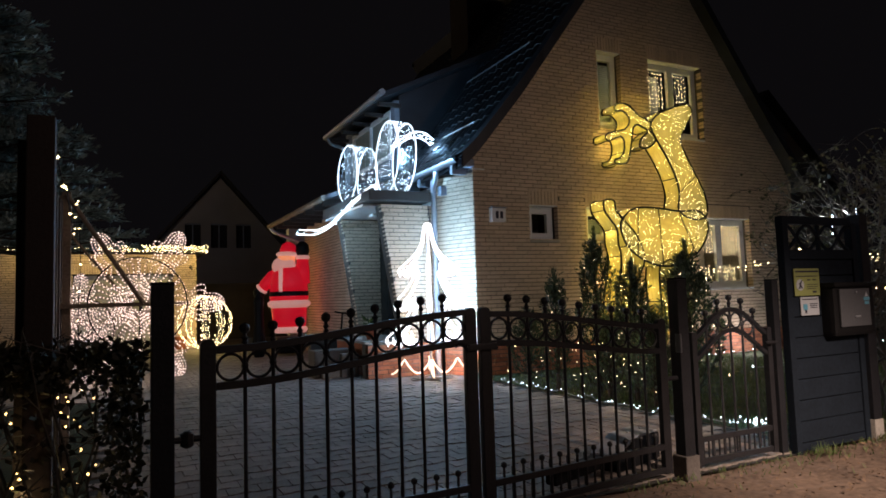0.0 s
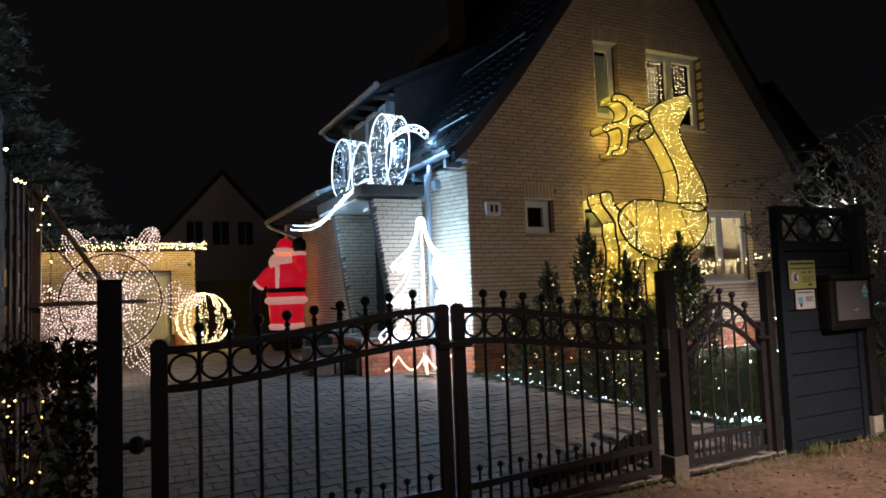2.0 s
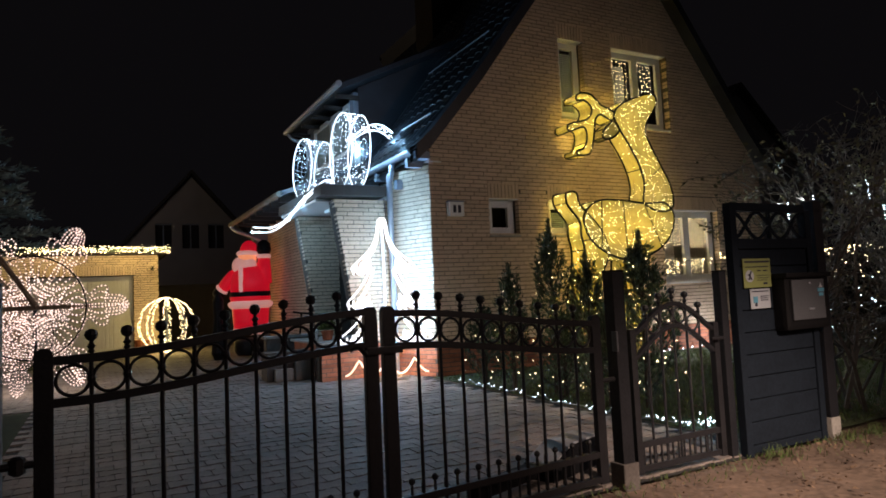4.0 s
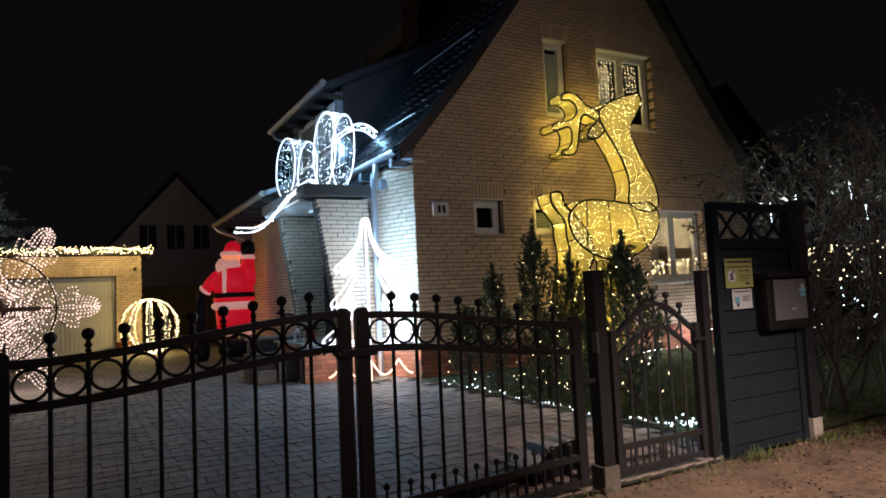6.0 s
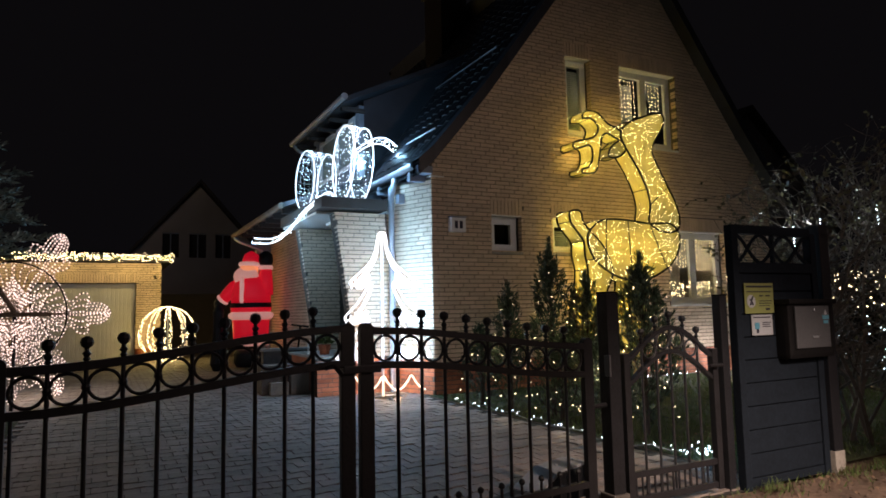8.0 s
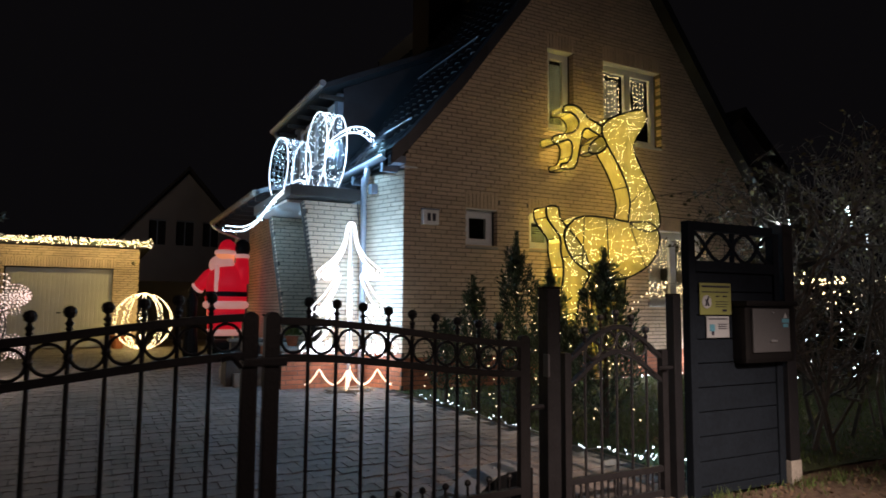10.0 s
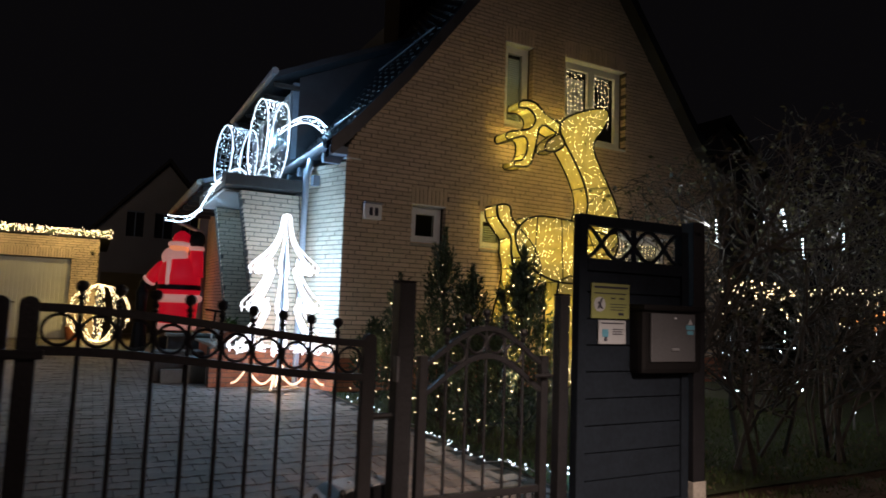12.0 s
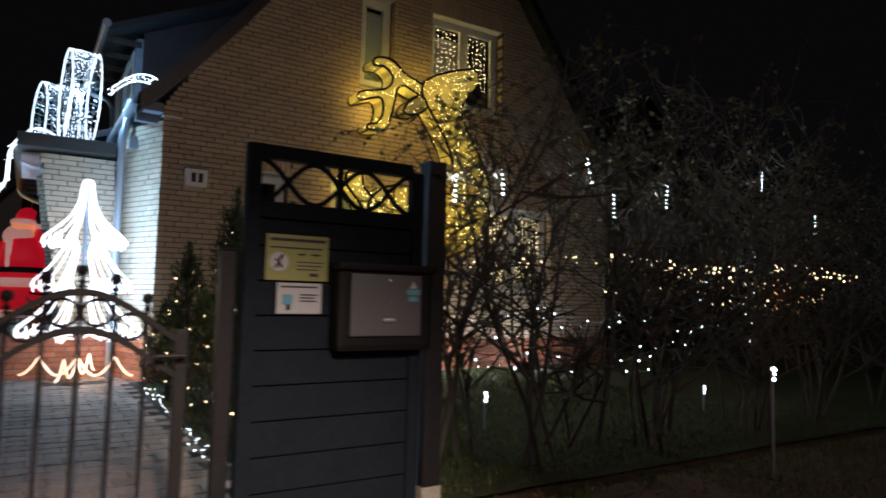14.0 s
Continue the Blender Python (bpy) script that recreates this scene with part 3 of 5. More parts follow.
def eaves():
    g = thing("gutter", "grey zinc half-round eaves gutter with a downpipe", "gutter", (-0.32, 0, 3.18))
    bm, n = bmesh.new(), 8
    for y0, y1 in ((-0.1, 2.5),):
        ring = [[bm.verts.new((0.065 * math.cos(math.pi + math.pi * i / n), y, 0.065 * math.sin(math.pi + math.pi * i / n) + 0.06)) for i in range(n + 1)] for y in (y0, y1)]
        for i in range(n):
            bm.faces.new((ring[0][i], ring[0][i + 1], ring[1][i + 1], ring[1][i]))
    part("trough", bm, ZINC, g)
    bm = tube(bmesh.new(), smooth([(0.0, 0.6, -0.02), (-0.01, 0.61, -0.12), (-0.03, 0.63, -0.25), (-0.04, 0.64, -0.4), (-0.04, 0.64, -3.18)], 4), 0.045, 10)
    part("downpipe", bm, ZINC, g, "bluish zinc downpipe")
    for y in (0.15, 0.75, 1.35, 1.95):
        rafter = thing("rafter_tail", "grey painted rafter tail under the eave", "rafter", (-0.12, y, 3.14), "rafter tails")
        part("timber", boxed(-0.17, 0.11, -0.045, 0.045, -0.1, 0.04, 0.008), GREYWOOD, rafter)
    part("soffit_trim", boxed(-0.26, -0.02, -0.1, 0.06, 3.13, 3.24, 0.01), GREYWOOD, None, "grey boxed eave end", "structure")
    part("soffit", boxed(-0.28, 0.05, 0.07, 2.6, 3.19, 3.22), GREYWOOD, None, "grey boarded soffit", "structure")
    part("wall_cap", boxed(-0.02, 0.2, -0.02, 0.12, 3.102, 3.125, 0.004), WHITE, None, "pale ledge on top of the side wall", "structure")
    # lower eave behind the porch
    verts = [(-1.45, 2.9, 3.1), (-1.45, 7.6, 3.1), (0.4, 7.6, 3.78), (0.4, 2.9, 3.78), (-1.45, 2.9, 3.02), (-1.45, 7.6, 3.02), (0.4, 7.6, 3.66), (0.4, 2.9, 3.66)]
    raw("porch_side_roof", verts, [(0, 3, 2, 1), (4, 5, 6, 7), (0, 1, 5, 4), (0, 4, 7, 3), (1, 2, 6, 5)], TILE, None, "low tiled roof skirt with rafter tails", "structure")
    g2 = thing("gutter", "weathered gutter on the low rear eave", "gutter", (-1.47, 2.9, 3.05))
    part("trough", tube(bmesh.new(), [(0, 0, 0), (0, 4.75, 0)], 0.055, 8), OLDWOOD, g2)
    part("downpipe", tube(bmesh.new(), smooth([(0.0, 4.6, -0.03), (0.1, 4.6, -0.15), (0.7, 4.55, -0.4), (0.75, 4.55, -0.6), (0.75, 4.55, -3.0)], 4), 0.045, 8), ZINC, g2)
    for k in range(7):
        rafter = thing("rafter_tail", "dark rafter tail under the low eave", "rafter", (-1.05, 3.3 + k * 0.65, 3.06), "rafter tails")
        part("timber", boxed(-0.33, 0.4, -0.05, 0.05, -0.1, 0.05, 0.008), DARKWOOD, rafter)


def dormer():
    d = thing("dormer", "shed dormer with a wide white window", "dormer", (0, 0, 0), kind="structure")
    part("front_wall", boxed(0.0, 0.1, 3.0, 3.2, 3.5, 5.05), GREYWOOD, d)
    part("front_wall", boxed(0.0, 0.1, 5.5, 6.0, 3.5, 5.05), GREYWOOD, d)
    part("apron", boxed(0.0, 0.1, 3.2, 5.5, 3.5, 3.95), GREYWOOD, d)
    for y in (3.0, 5.94):
        bm = bmesh.new()
        vs = [bm.verts.new((x, y + t, z)) for t in (0, 0.06) for x, z in ((0.1, 3.4), (2.5, 6.3), (0.1, 5.15))]
        for f in ((0, 1, 2), (5, 4, 3), (0, 3, 4, 1), (1, 4, 5, 2), (2, 5, 3, 0)):
            bm.faces.new([vs[i] for i in f])
        part("cheek", bm, TILE, d)
    verts = [(-0.45, 2.5, 5.0), (-0.45, 6.1, 5.0), (2.6, 6.1, 6.45), (2.6, 2.5, 6.45), (-0.45, 2.5, 4.9), (-0.45, 6.1, 4.9), (2.6, 6.1, 6.35), (2.6, 2.5, 6.35)]
    raw("dormer_roof", verts, [(0, 3, 2, 1), (4, 5, 6, 7), (0, 1, 5, 4), (0, 4, 7, 3), (1, 2, 6, 5)], TILE, d)
    part("dormer_gutter", tube(bmesh.new(), [(-0.48, 2.4, 4.98), (-0.48, 6.1, 4.98)], 0.06, 10), ZINC, d)
    part("dormer_downpipe", tube(bmesh.new(), smooth([(-0.48, 5.9, 4.95), (-0.4, 5.9, 4.8), (-0.05, 5.9, 4.6), (-0.05, 5.9, 3.6)], 4), 0.04, 8), ZINC, d)
    for k in range(5):
        part("rafter_end", boxed(-0.4, 0.05, 2.8 + k * 0.75, 2.88 + k * 0.75, 4.85, 4.92), DARKWOOD, d)
    w = part("window_frame", boxed(-0.02, 0.08, 3.2, 3.28, 3.95, 4.9, 0.006), WHITE, d)
    for a, b, c, e in ((5.42, 5.5, 3.95, 4.9), (4.31, 4.39, 4.03, 4.82), (3.28, 5.42, 4.82, 4.9), (3.28, 5.42, 3.95, 4.03)):
        part("window_bar", boxed(-0.02, 0.08, a, b, c, e, 0.006), WHITE, d)
    for a, b in ((3.28, 4.31), (4.39, 5.42)):
        part("pane", boxed(0.03, 0.036, a, b, 4.03, 4.82), BLIND, d, "pane with a drawn grey blind")


def porch():
    """Two flaring brick wings carry a flat canopy over the entrance."""
    for y, xt, xb, zb, lab in ((0.76, -1.21, -0.877, 0.52, "flared white-lit brick porch wing"), (2.68, -1.22, -0.83, 0.0, "flared pale brick porch wing behind the entrance")):
        inner, zt = (-0.31, 2.63) if y < 2 else (-0.5, 2.63)
        brick_wall("porch_wing", [(xb, zb), (inner, zb), (inner, zt), (xt, zt)], [], 0.24, lab, place=pose(0, y, 0), z0=zb, z1=zt)
    part("porch_canopy", boxed(-1.44, -0.42, 0.62, 3.1, 2.68, 2.84, 0.01), CANOPY, None, "flat porch canopy with a dark grey fascia", "structure")
    part("porch_soffit", boxed(-1.4, -0.05, 1.02, 3.06, 2.64, 2.676), WHITE, None, "white porch soffit", "structure")
    part("porch_ceiling_lamp", boxed(-0.95, -0.7, 1.75, 2.0, 2.59, 2.638, 0.01), WHITE, None, "small square white soffit lamp")
    part("porch_landing", boxed(-1.35, 0.0, 1.02, 2.66, 0.0, 0.5, 0.01), REDBRICK, None, "raised red brick entrance landing", "structure")
    part("landing_slab", boxed(-1.42, -0.02, 1.0, 2.66, 0.502, 0.54, 0.008), CONCRETE, None, "pale concrete slab on the entrance landing", "structure")
    part("porch_low_wall", boxed(-1.8, -0.84, 2.74, 2.92, 0.0, 0.555, 0.01), DARKSTONE, None, "low dark wall beside the entrance steps", "structure")
    part("porch_coping", boxed(-1.84, -0.84, 2.7, 2.95, 0.558, 0.6, 0.008), CONCRETE, None, "pale coping slab on the low wall", "structure")
    brick_wall("porch_plinth", rect(-1.48, -0.34, 0.0, 0.515), [], 0.25, "red brick plinth under the porch wing", mat=REDBRICK, place=pose(0, 0.73, 0), z1=0.52)
    for k in range(2):
        part("porch_step", boxed(-1.7 - 0.3 * k, -1.43 - 0.3 * k, 1.3, 2.6, 0.0, 0.36 - 0.18 * k, 0.01), CONCRETE, None, "pale concrete entrance step", "structure")
    door = thing("door_1", "dark wooden entrance door inside the porch", "door", (-0.1, 2.0, 0.54), kind="structure")
    part("leaf", boxed(-0.03, 0.03, -0.45, 0.45, 0.0, 2.05, 0.008), DARKWOOD, door)
    part("door_handle", tube(bmesh.new(), [(-0.06, -0.35, 1.0), (-0.06, -0.24, 1.0)], 0.012, 8), STEEL, door)


def chimney():
    c = thing("chimney", "dark brick chimney on the ridge", "chimney", (3.2, 5.5, 7.3))
    part("chimney_body", boxed(-0.35, 0.35, -0.45, 0.45, -0.6, 1.7, 0.01), DARKWOOD, c)
    part("cap", boxed(-0.42, 0.42, -0.52, 0.52, 1.7, 1.78, 0.01), CONCRETE, c)


roof()
eaves()
dormer()
porch()
chimney()

# ---- gate, fence and panel on the street line ----
FENCE_Y = -5.42


def finial(bm, x, z, s=1.0):
    lathe(bm, [(0.008 * s, 0), (0.014 * s, 0.006 * s), (0.008 * s, 0.014 * s), (0.016 * s, 0.026 * s), (0.008 * s, 0.036 * s), (0.008 * s, 0.045 * s), (0.019 * s, 0.053 * s), (0.024 * s, 0.068 * s), (0.019 * s, 0.083 * s), (0.006 * s, 0.09 * s)], (x, 0, z), 8)


def ring(cx, cz, r, t=0.007, y=0.0):
    return tube(bmesh.new(), [(cx + r * math.cos(2 * math.pi * k / 24), y, cz + r * math.sin(2 * math.pi * k / 24)) for k in range(24)], t, 6, True)


def bent_rail(x0, x1, height, half=0.02):
    """A flat rail that follows height(x)."""
    bm, n = bmesh.new(), 16
    rows = []
    for k in range(n + 1):
        x = x0 + (x1 - x0) * k / n
        z = height(x)
        rows.append([bm.verts.new((x, y, z + h)) for y, h in ((-half, -half * 0.8), (half, -half * 0.8), (half, half * 0.8), (-half, half * 0.8))])
    for a, b in zip(rows, rows[1:]):
        for k in range(4):
            bm.faces.new((a[k], b[k], b[(k + 1) % 4], a[(k + 1) % 4]))
    bm.faces.new(rows[0][::-1])
    bm.faces.new(rows[-1])
    bmesh.ops.recalc_face_normals(bm, faces=bm.faces[:])
    return bm


def round_top_stile(x0, x1, top):
    bm = bmesh.new()
    box(bm, x0, x1, -0.018, 0.018, 0.04, top - 0.025, 0.004)
    w, c = (x1 - x0) / 2, (x0 + x1) / 2
    arc = [(c + w * math.cos(math.pi * k / 8), top - 0.027 + 0.03 * math.sin(math.pi * k / 8)) for k in range(9)]
    vs = [[bm.verts.new((x, y, z)) for x, z in arc] for y in (-0.018, 0.018)]
    bm.faces.new(vs[0])
    bm.faces.new(vs[1][::-1])
    for k in range(8):
        bm.faces.new((vs[0][k + 1], vs[0][k], vs[1][k], vs[1][k + 1]))
    return bm


def gate_leaf(label, x0, x1, top, bars, centre_left, pivot, turn):
    """One leaf of the drive gate: stiles, bent rails, rings, bars with ball tops, and a low band of short pickets."""
    g = thing("driveway_gate", label, "gate", (0, FENCE_Y, 0), "driveway gate leaves")
    part("stile", round_top_stile(x0, x0 + 0.065, 1.12 if not centre_left else 1.03), DARKMETAL, g)
    part("stile", round_top_stile(x1 - 0.065, x1, 1.12 if centre_left else 1.0), DARKMETAL, g)
    a, b = x0 + 0.065, x1 - 0.065
    part("rail", bent_rail(a, b, top), DARKMETAL, g)
    part("rail", bent_rail(a, b, lambda x: top(x) - 0.155), DARKMETAL, g)
    part("rail", boxed(a, b, -0.018, 0.018, 0.19, 0.225, 0.003), DARKMETAL, g)
    part("rail", boxed(a, b, -0.018, 0.018, 0.05, 0.085, 0.003), DARKMETAL, g)
    step = (b - a) / (bars + 1)
    for k in range(bars + 1):
        x = a + step * (k + 1)
        r = part("ring", ring(x - step / 2, top(x - step / 2) - 0.078, 0.056), DARKMETAL, g)
        sub = bmesh.new()
        box(sub, x - step / 2 - 0.004, x - step / 2 + 0.004, -0.006, 0.006, 0.086, 0.27)
        lathe(sub, [(0.004, 0), (0.013, 0.006), (0.017, 0.017), (0.013, 0.028), (0.004, 0.034)], (x - step / 2, 0, 0.27), 8)
        part("short_picket", sub, DARKMETAL, g)
        if k < bars:
            bar = part("bar", tube(bmesh.new(), [(x, 0, 0.085), (x, 0, top(x) + 0.02)], 0.0085, 8), DARKMETAL, g)
            bm = bmesh.new()
            finial(bm, x, top(x) + 0.018)
            part("ball_top", bm, DARKMETAL, bar)
            bm = lathe(bmesh.new(), [(0.006, -0.02), (0.014, -0.01), (0.017, 0), (0.014, 0.01), (0.006, 0.02)], (x, 0, top(x) - 0.078), 8)
            part("collar", bm, DARKMETAL, bar)
            sub = bmesh.new()
            box(sub, x - 0.004, x + 0.004, 0.008, 0.016, 0.086, 0.27)
            part("short_picket", sub, DARKMETAL, g)
    g.matrix_world = Matrix.Translation(pivot) @ pose(0, 0, 0, 0, 0, turn) @ Matrix.Translation((-pivot[0], 0, 0))
    return g


def left_top(x):
    u = (x + 4.42) / 1.3
    return 0.985 + 0.115 * (u * u * (3 - 2 * u) if 0 < u < 1 else (0 if u <= 0 else 1))


def right_top(x):
    u = (x + 3.1) / 1.45
    return 1.085 - 0.13 * (u * u * (3 - 2 * u) if 0 < u < 1 else (0 if u <= 0 else 1))


left_leaf = gate_leaf("black wrought steel driveway gate leaf with ring frieze", -4.51, -3.145, left_top, 9, True, (-4.51, -5.585, 0), 1.5)
right_leaf = gate_leaf("black wrought steel driveway gate leaf with ring frieze and latch", -3.125, -1.705, right_top, 9, False, (-1.705, -5.43, 0), 4.8)
part("latch", boxed(-3.21, -3.03, -0.045, -0.02, 0.9, 0.935, 0.005), DARKMETAL, left_leaf)
part("latch", tube(bmesh.new(), smooth([(-3.22, -0.05, 0.9), (-3.26, -0.06, 0.94), (-3.3, -0.06, 0.93)], 4), 0.01, 6), DARKMETAL, left_leaf)
part("hinge", tube(bmesh.new(), [(-4.62, 0, 0.62), (-4.51, 0, 0.62)], 0.014, 8), DARKMETAL, left_leaf)
part("hinge", lathe(bmesh.new(), [(0.012, 0), (0.028, 0.01), (0.028, 0.06), (0.012, 0.07)], (-4.56, 0, 0.585), 8), DARKMETAL, left_leaf)
part("hinge", tube(bmesh.new(), [(-1.71, 0, 0.62), (-1.6, 0, 0.62)], 0.014, 8), DARKMETAL, right_leaf)


def gate_post(label, x0, x1, top, y=FENCE_Y):
    p = thing("gate_post", label, "gate post", ((x0 + x1) / 2, y, 0), "gate posts")
    w = (x1 - x0) / 2
    part("shaft", boxed(-w, w, -w, w, -0.05, top - 0.012, 0.006), POSTMETAL, p)
    part("cap", boxed(-w - 0.002, w + 0.002, -w - 0.002, w + 0.002, top - 0.012, top, 0.004), BLACK, p)
    return p


gate_post("dark square steel gate post beside the hedge", -4.7, -4.61, 1.28, -5.56)
right_post = gate_post("dark square steel gate post between the two gates", -1.602, -1.516, 1.26, -5.42)
part("latch_plate", boxed(-0.05, -0.038, -0.056, -0.01, 0.78, 0.9, 0.004), FLAP, right_post)
part("sleeve", boxed(-0.058, 0.058, -0.058, 0.058, -0.05, 0.13, 0.008), DARKSTONE, right_post, "worn concrete footing")
gate_post("short dark square steel post at the garden gate", -0.57, -0.505, 1.24, -5.34)


def garden_gate():
    g = thing("garden_gate", "small black steel garden gate with an arched ring frieze", "gate", (0, FENCE_Y, 0))
    x0, x1 = -1.47, -0.7

    def top(x):
        u = (x - (x0 + x1) / 2) / ((x1 - x0) / 2)
        return 0.84 + 0.2 * math.cos(u * math.pi / 2) ** 1.3 if abs(u) < 1 else 0.84

    for a in (x0, x1 - 0.045):
        part("stile", boxed(a, a + 0.045, -0.022, 0.022, 0.04, 0.9, 0.004), DARKMETAL, g)
    part("rail", bent_rail(x0 + 0.04, x1 - 0.04, top, 0.017), DARKMETAL, g)
    part("rail", bent_rail(x0 + 0.04, x1 - 0.04, lambda x: top(x) - 0.14, 0.017), DARKMETAL, g)
    for z in (0.05, 0.19):
        part("rail", boxed(x0 + 0.045, x1 - 0.045, -0.016, 0.016, z, z + 0.035, 0.003), DARKMETAL, g)
    for k in range(5):
        x = x0 + 0.04 + (x1 - x0 - 0.08) * (k + 1) / 6
        bar = part("bar", tube(bmesh.new(), [(x, 0, 0.09), (x, 0, top(x) + 0.02)], 0.008, 8), DARKMETAL, g)
        bm = bmesh.new()
        finial(bm, x, top(x) + 0.015, 0.95)
        part("ball_top", bm, DARKMETAL, bar)
    for k in range(4):
        x = x0 + 0.04 + (x1 - x0 - 0.08) * (k + 1.5) / 6
        part("ring", ring(x, top(x) - 0.07, 0.05), DARKMETAL, g)
    for k in range(14):
        x = x0 + 0.07 + (x1 - x0 - 0.14) * k / 13
        part("short_picket", tube(bmesh.new(), [(x, 0, 0.06), (x, 0, 0.2)], 0.007, 6), DARKMETAL, g)
    part("handle", tube(bmesh.new(), [(x1 - 0.02, -0.03, 0.8), (x1 - 0.02, -0.07, 0.8), (x1 - 0.13, -0.07, 0.8)], 0.01, 8), DARKMETAL, g)


garden_gate()


def privacy_panel():
    """Boarded screen with a cut-out frieze, two posts, signs and letter box on it."""
    p = thing("privacy_panel", "anthracite boarded screen panel with a cut-out frieze", "fence panel", (0, -5.4, 0))
    x0, x1 = -0.49, 0.43
    part("post", boxed(x0, x0 + 0.06, -0.03, 0.03, -0.03, 1.7, 0.006), PANEL, p)
    part("post", boxed(x1 - 0.11, x1 - 0.05, -0.03, 0.03, -0.03, 1.66, 0.006), PANEL, p)
    outer = part("post", boxed(x1 - 0.03, x1 + 0.07, -0.05, 0.05, -0.03, 1.73, 0.006), POSTMETAL, p)
    part("foot", boxed(x1 - 0.035, x1 + 0.075, -0.055, 0.055, -0.03, 0.14, 0.006), CONCRETE, outer, "pale metal post foot")
    a, b = x0 + 0.06, x1 - 0.11
    part("top_rail", boxed(a, b, -0.03, 0.03, 1.64, 1.7, 0.006), PANEL, p)
    part("frieze_rail", boxed(a, b, -0.03, 0.03, 1.38, 1.45, 0.006), PANEL, p)
    z = 0.06
    while z < 1.37:
        top = min(z + 0.15, 1.38)
        part("board", boxed(a, b, -0.016, 0.016, z, top - 0.007, 0.004), PANEL, p)
        z += 0.15
    part("backing", boxed(a, b, 0.017, 0.022, 0.05, 1.4), BLACK, p)
    part("kick_board", boxed(a, b, -0.02, 0.02, 0.0, 0.053, 0.004), PANEL, p)
    mid, h = 1.545, 0.092
    for s in (1, -1):
        pts = [(a + (b - a) * k / 48, 0, mid + s * h * math.cos(k / 48 * 4 * math.pi / 2 * 1.5)) for k in range(49)]
        part("frieze_wave", tube(bmesh.new(), pts, 0.012, 6), PANEL, p)
    part("frieze_bar", boxed((a + b) / 2 - 0.012, (a + b) / 2 + 0.012, -0.012, 0.012, 1.45, 1.64, 0.003), PANEL, p)
    return p


privacy_panel()


def sign(label, x0, x1, z0, z1, mat, bars):
    s = thing("sign", label, "sign", ((x0 + x1) / 2, -5.428, (z0 + z1) / 2))
    w, h = (x1 - x0) / 2, (z1 - z0) / 2
    part("plate", boxed(-w, w, -0.003, 0.003, -h, h, 0.002), mat, s)
    for k, (u0, u1, v0, v1, m) in enumerate(bars):
        part("print_bar", boxed(-w + 2 * w * u0, -w + 2 * w * u1, -0.006, -0.0035, -h + 2 * h * v0, -h + 2 * h * v1), m, s)
    for u in (-1, 1):
        for v in (-1, 1):
            part("screw", lathe(bmesh.new(), [(0.004, 0), (0.003, 0.002)], (u * w * 0.92, -0.006, v * h * 0.9), 6), STEEL, s)
    return s


yellow = sign("yellow warning sign with a pictogram and rows of small print", -0.4, -0.115, 1.11, 1.31, SIGNYELLOW, [
    (0.06, 0.95, 0.86, 0.92, INK), (0.06, 0.9, 0.7, 0.73, INK), (0.5, 0.62, 0.56, 0.6, INK), (0.72, 0.86, 0.56, 0.6, INK), (0.48, 0.92, 0.4, 0.42, INK), (0.48, 0.9, 0.32, 0.34, INK), (0.48, 0.84, 0.24, 0.26, INK), (0.7, 0.84, 0.1, 0.17, INK)])
disc = lathe(bmesh.new(), [(0.042, 0), (0.042, 0.002)], (0, 0, 0), 20)
disc.transform(Matrix.Translation((-0.085, -0.0045, -0.02)) @ Euler((math.pi / 2, 0, 0)).to_matrix().to_4x4())
part("pictogram_disc", disc, SIGNWHITE, yellow)
part("pictogram", tube(bmesh.new(), [(-0.1, -0.009, -0.045), (-0.088, -0.009, -0.025), (-0.078, -0.009, 0.0), (-0.07, -0.009, 0.012)], 0.006, 5), INK, yellow)
part("pictogram", tube(bmesh.new(), [(-0.07, -0.009, -0.045), (-0.085, -0.009, -0.02), (-0.1, -0.009, -0.008)], 0.005, 5), INK, yellow)
sign("small white camera notice with a pictogram and print", -0.345, -0.14, 0.965, 1.1, SIGNWHITE, [(0.08, 0.9, 0.85, 0.9, INK), (0.12, 0.34, 0.3, 0.62, LABELBLUE), (0.5, 0.9, 0.6, 0.64, INK), (0.5, 0.85, 0.5, 0.54, INK), (0.5, 0.88, 0.4, 0.44, INK), (0.2, 0.3, 0.12, 0.3, INK)])


def letter_box():
    m = thing("letter_box", "black letter box with a brushed steel flap", "letter box", (0.15, -5.47, 1.0))
    part("body", boxed(-0.245, 0.245, -0.045, 0.085, -0.2, 0.19, 0.03), BLACK, m)
    part("rain_lid", boxed(-0.255, 0.255, -0.07, 0.08, 0.165, 0.2, 0.012), BLACK, m)
    flap = part("flap", boxed(-0.19, 0.17, -0.062, -0.046, -0.13, 0.15, 0.006), FLAP, m, "brushed steel flap")
    part("pull", boxed(-0.03, 0.03, -0.072, -0.063, -0.065, -0.05, 0.004), ZINC, flap)
    part("lock", lathe(bmesh.new(), [(0.008, 0), (0.006, 0.01)], (0.0, -0.066, 0.12), 8), ZINC, flap)
    tri = bmesh.new()
    vs = [tri.verts.new(p) for p in ((0.105, -0.0645, 0.09), (0.145, -0.0645, 0.09), (0.125, -0.0645, 0.125))]
    tri.faces.new(vs)
    part("sticker", tri, SIGNWHITE, flap)
    part("sticker", boxed(0.09, 0.16, -0.065, -0.0625, 0.06, 0.085), LABELBLUE, flap)
    part("sticker", boxed(0.1, 0.15, -0.065, -0.0625, 0.03, 0.052), LABELBLUE, flap)


letter_box()

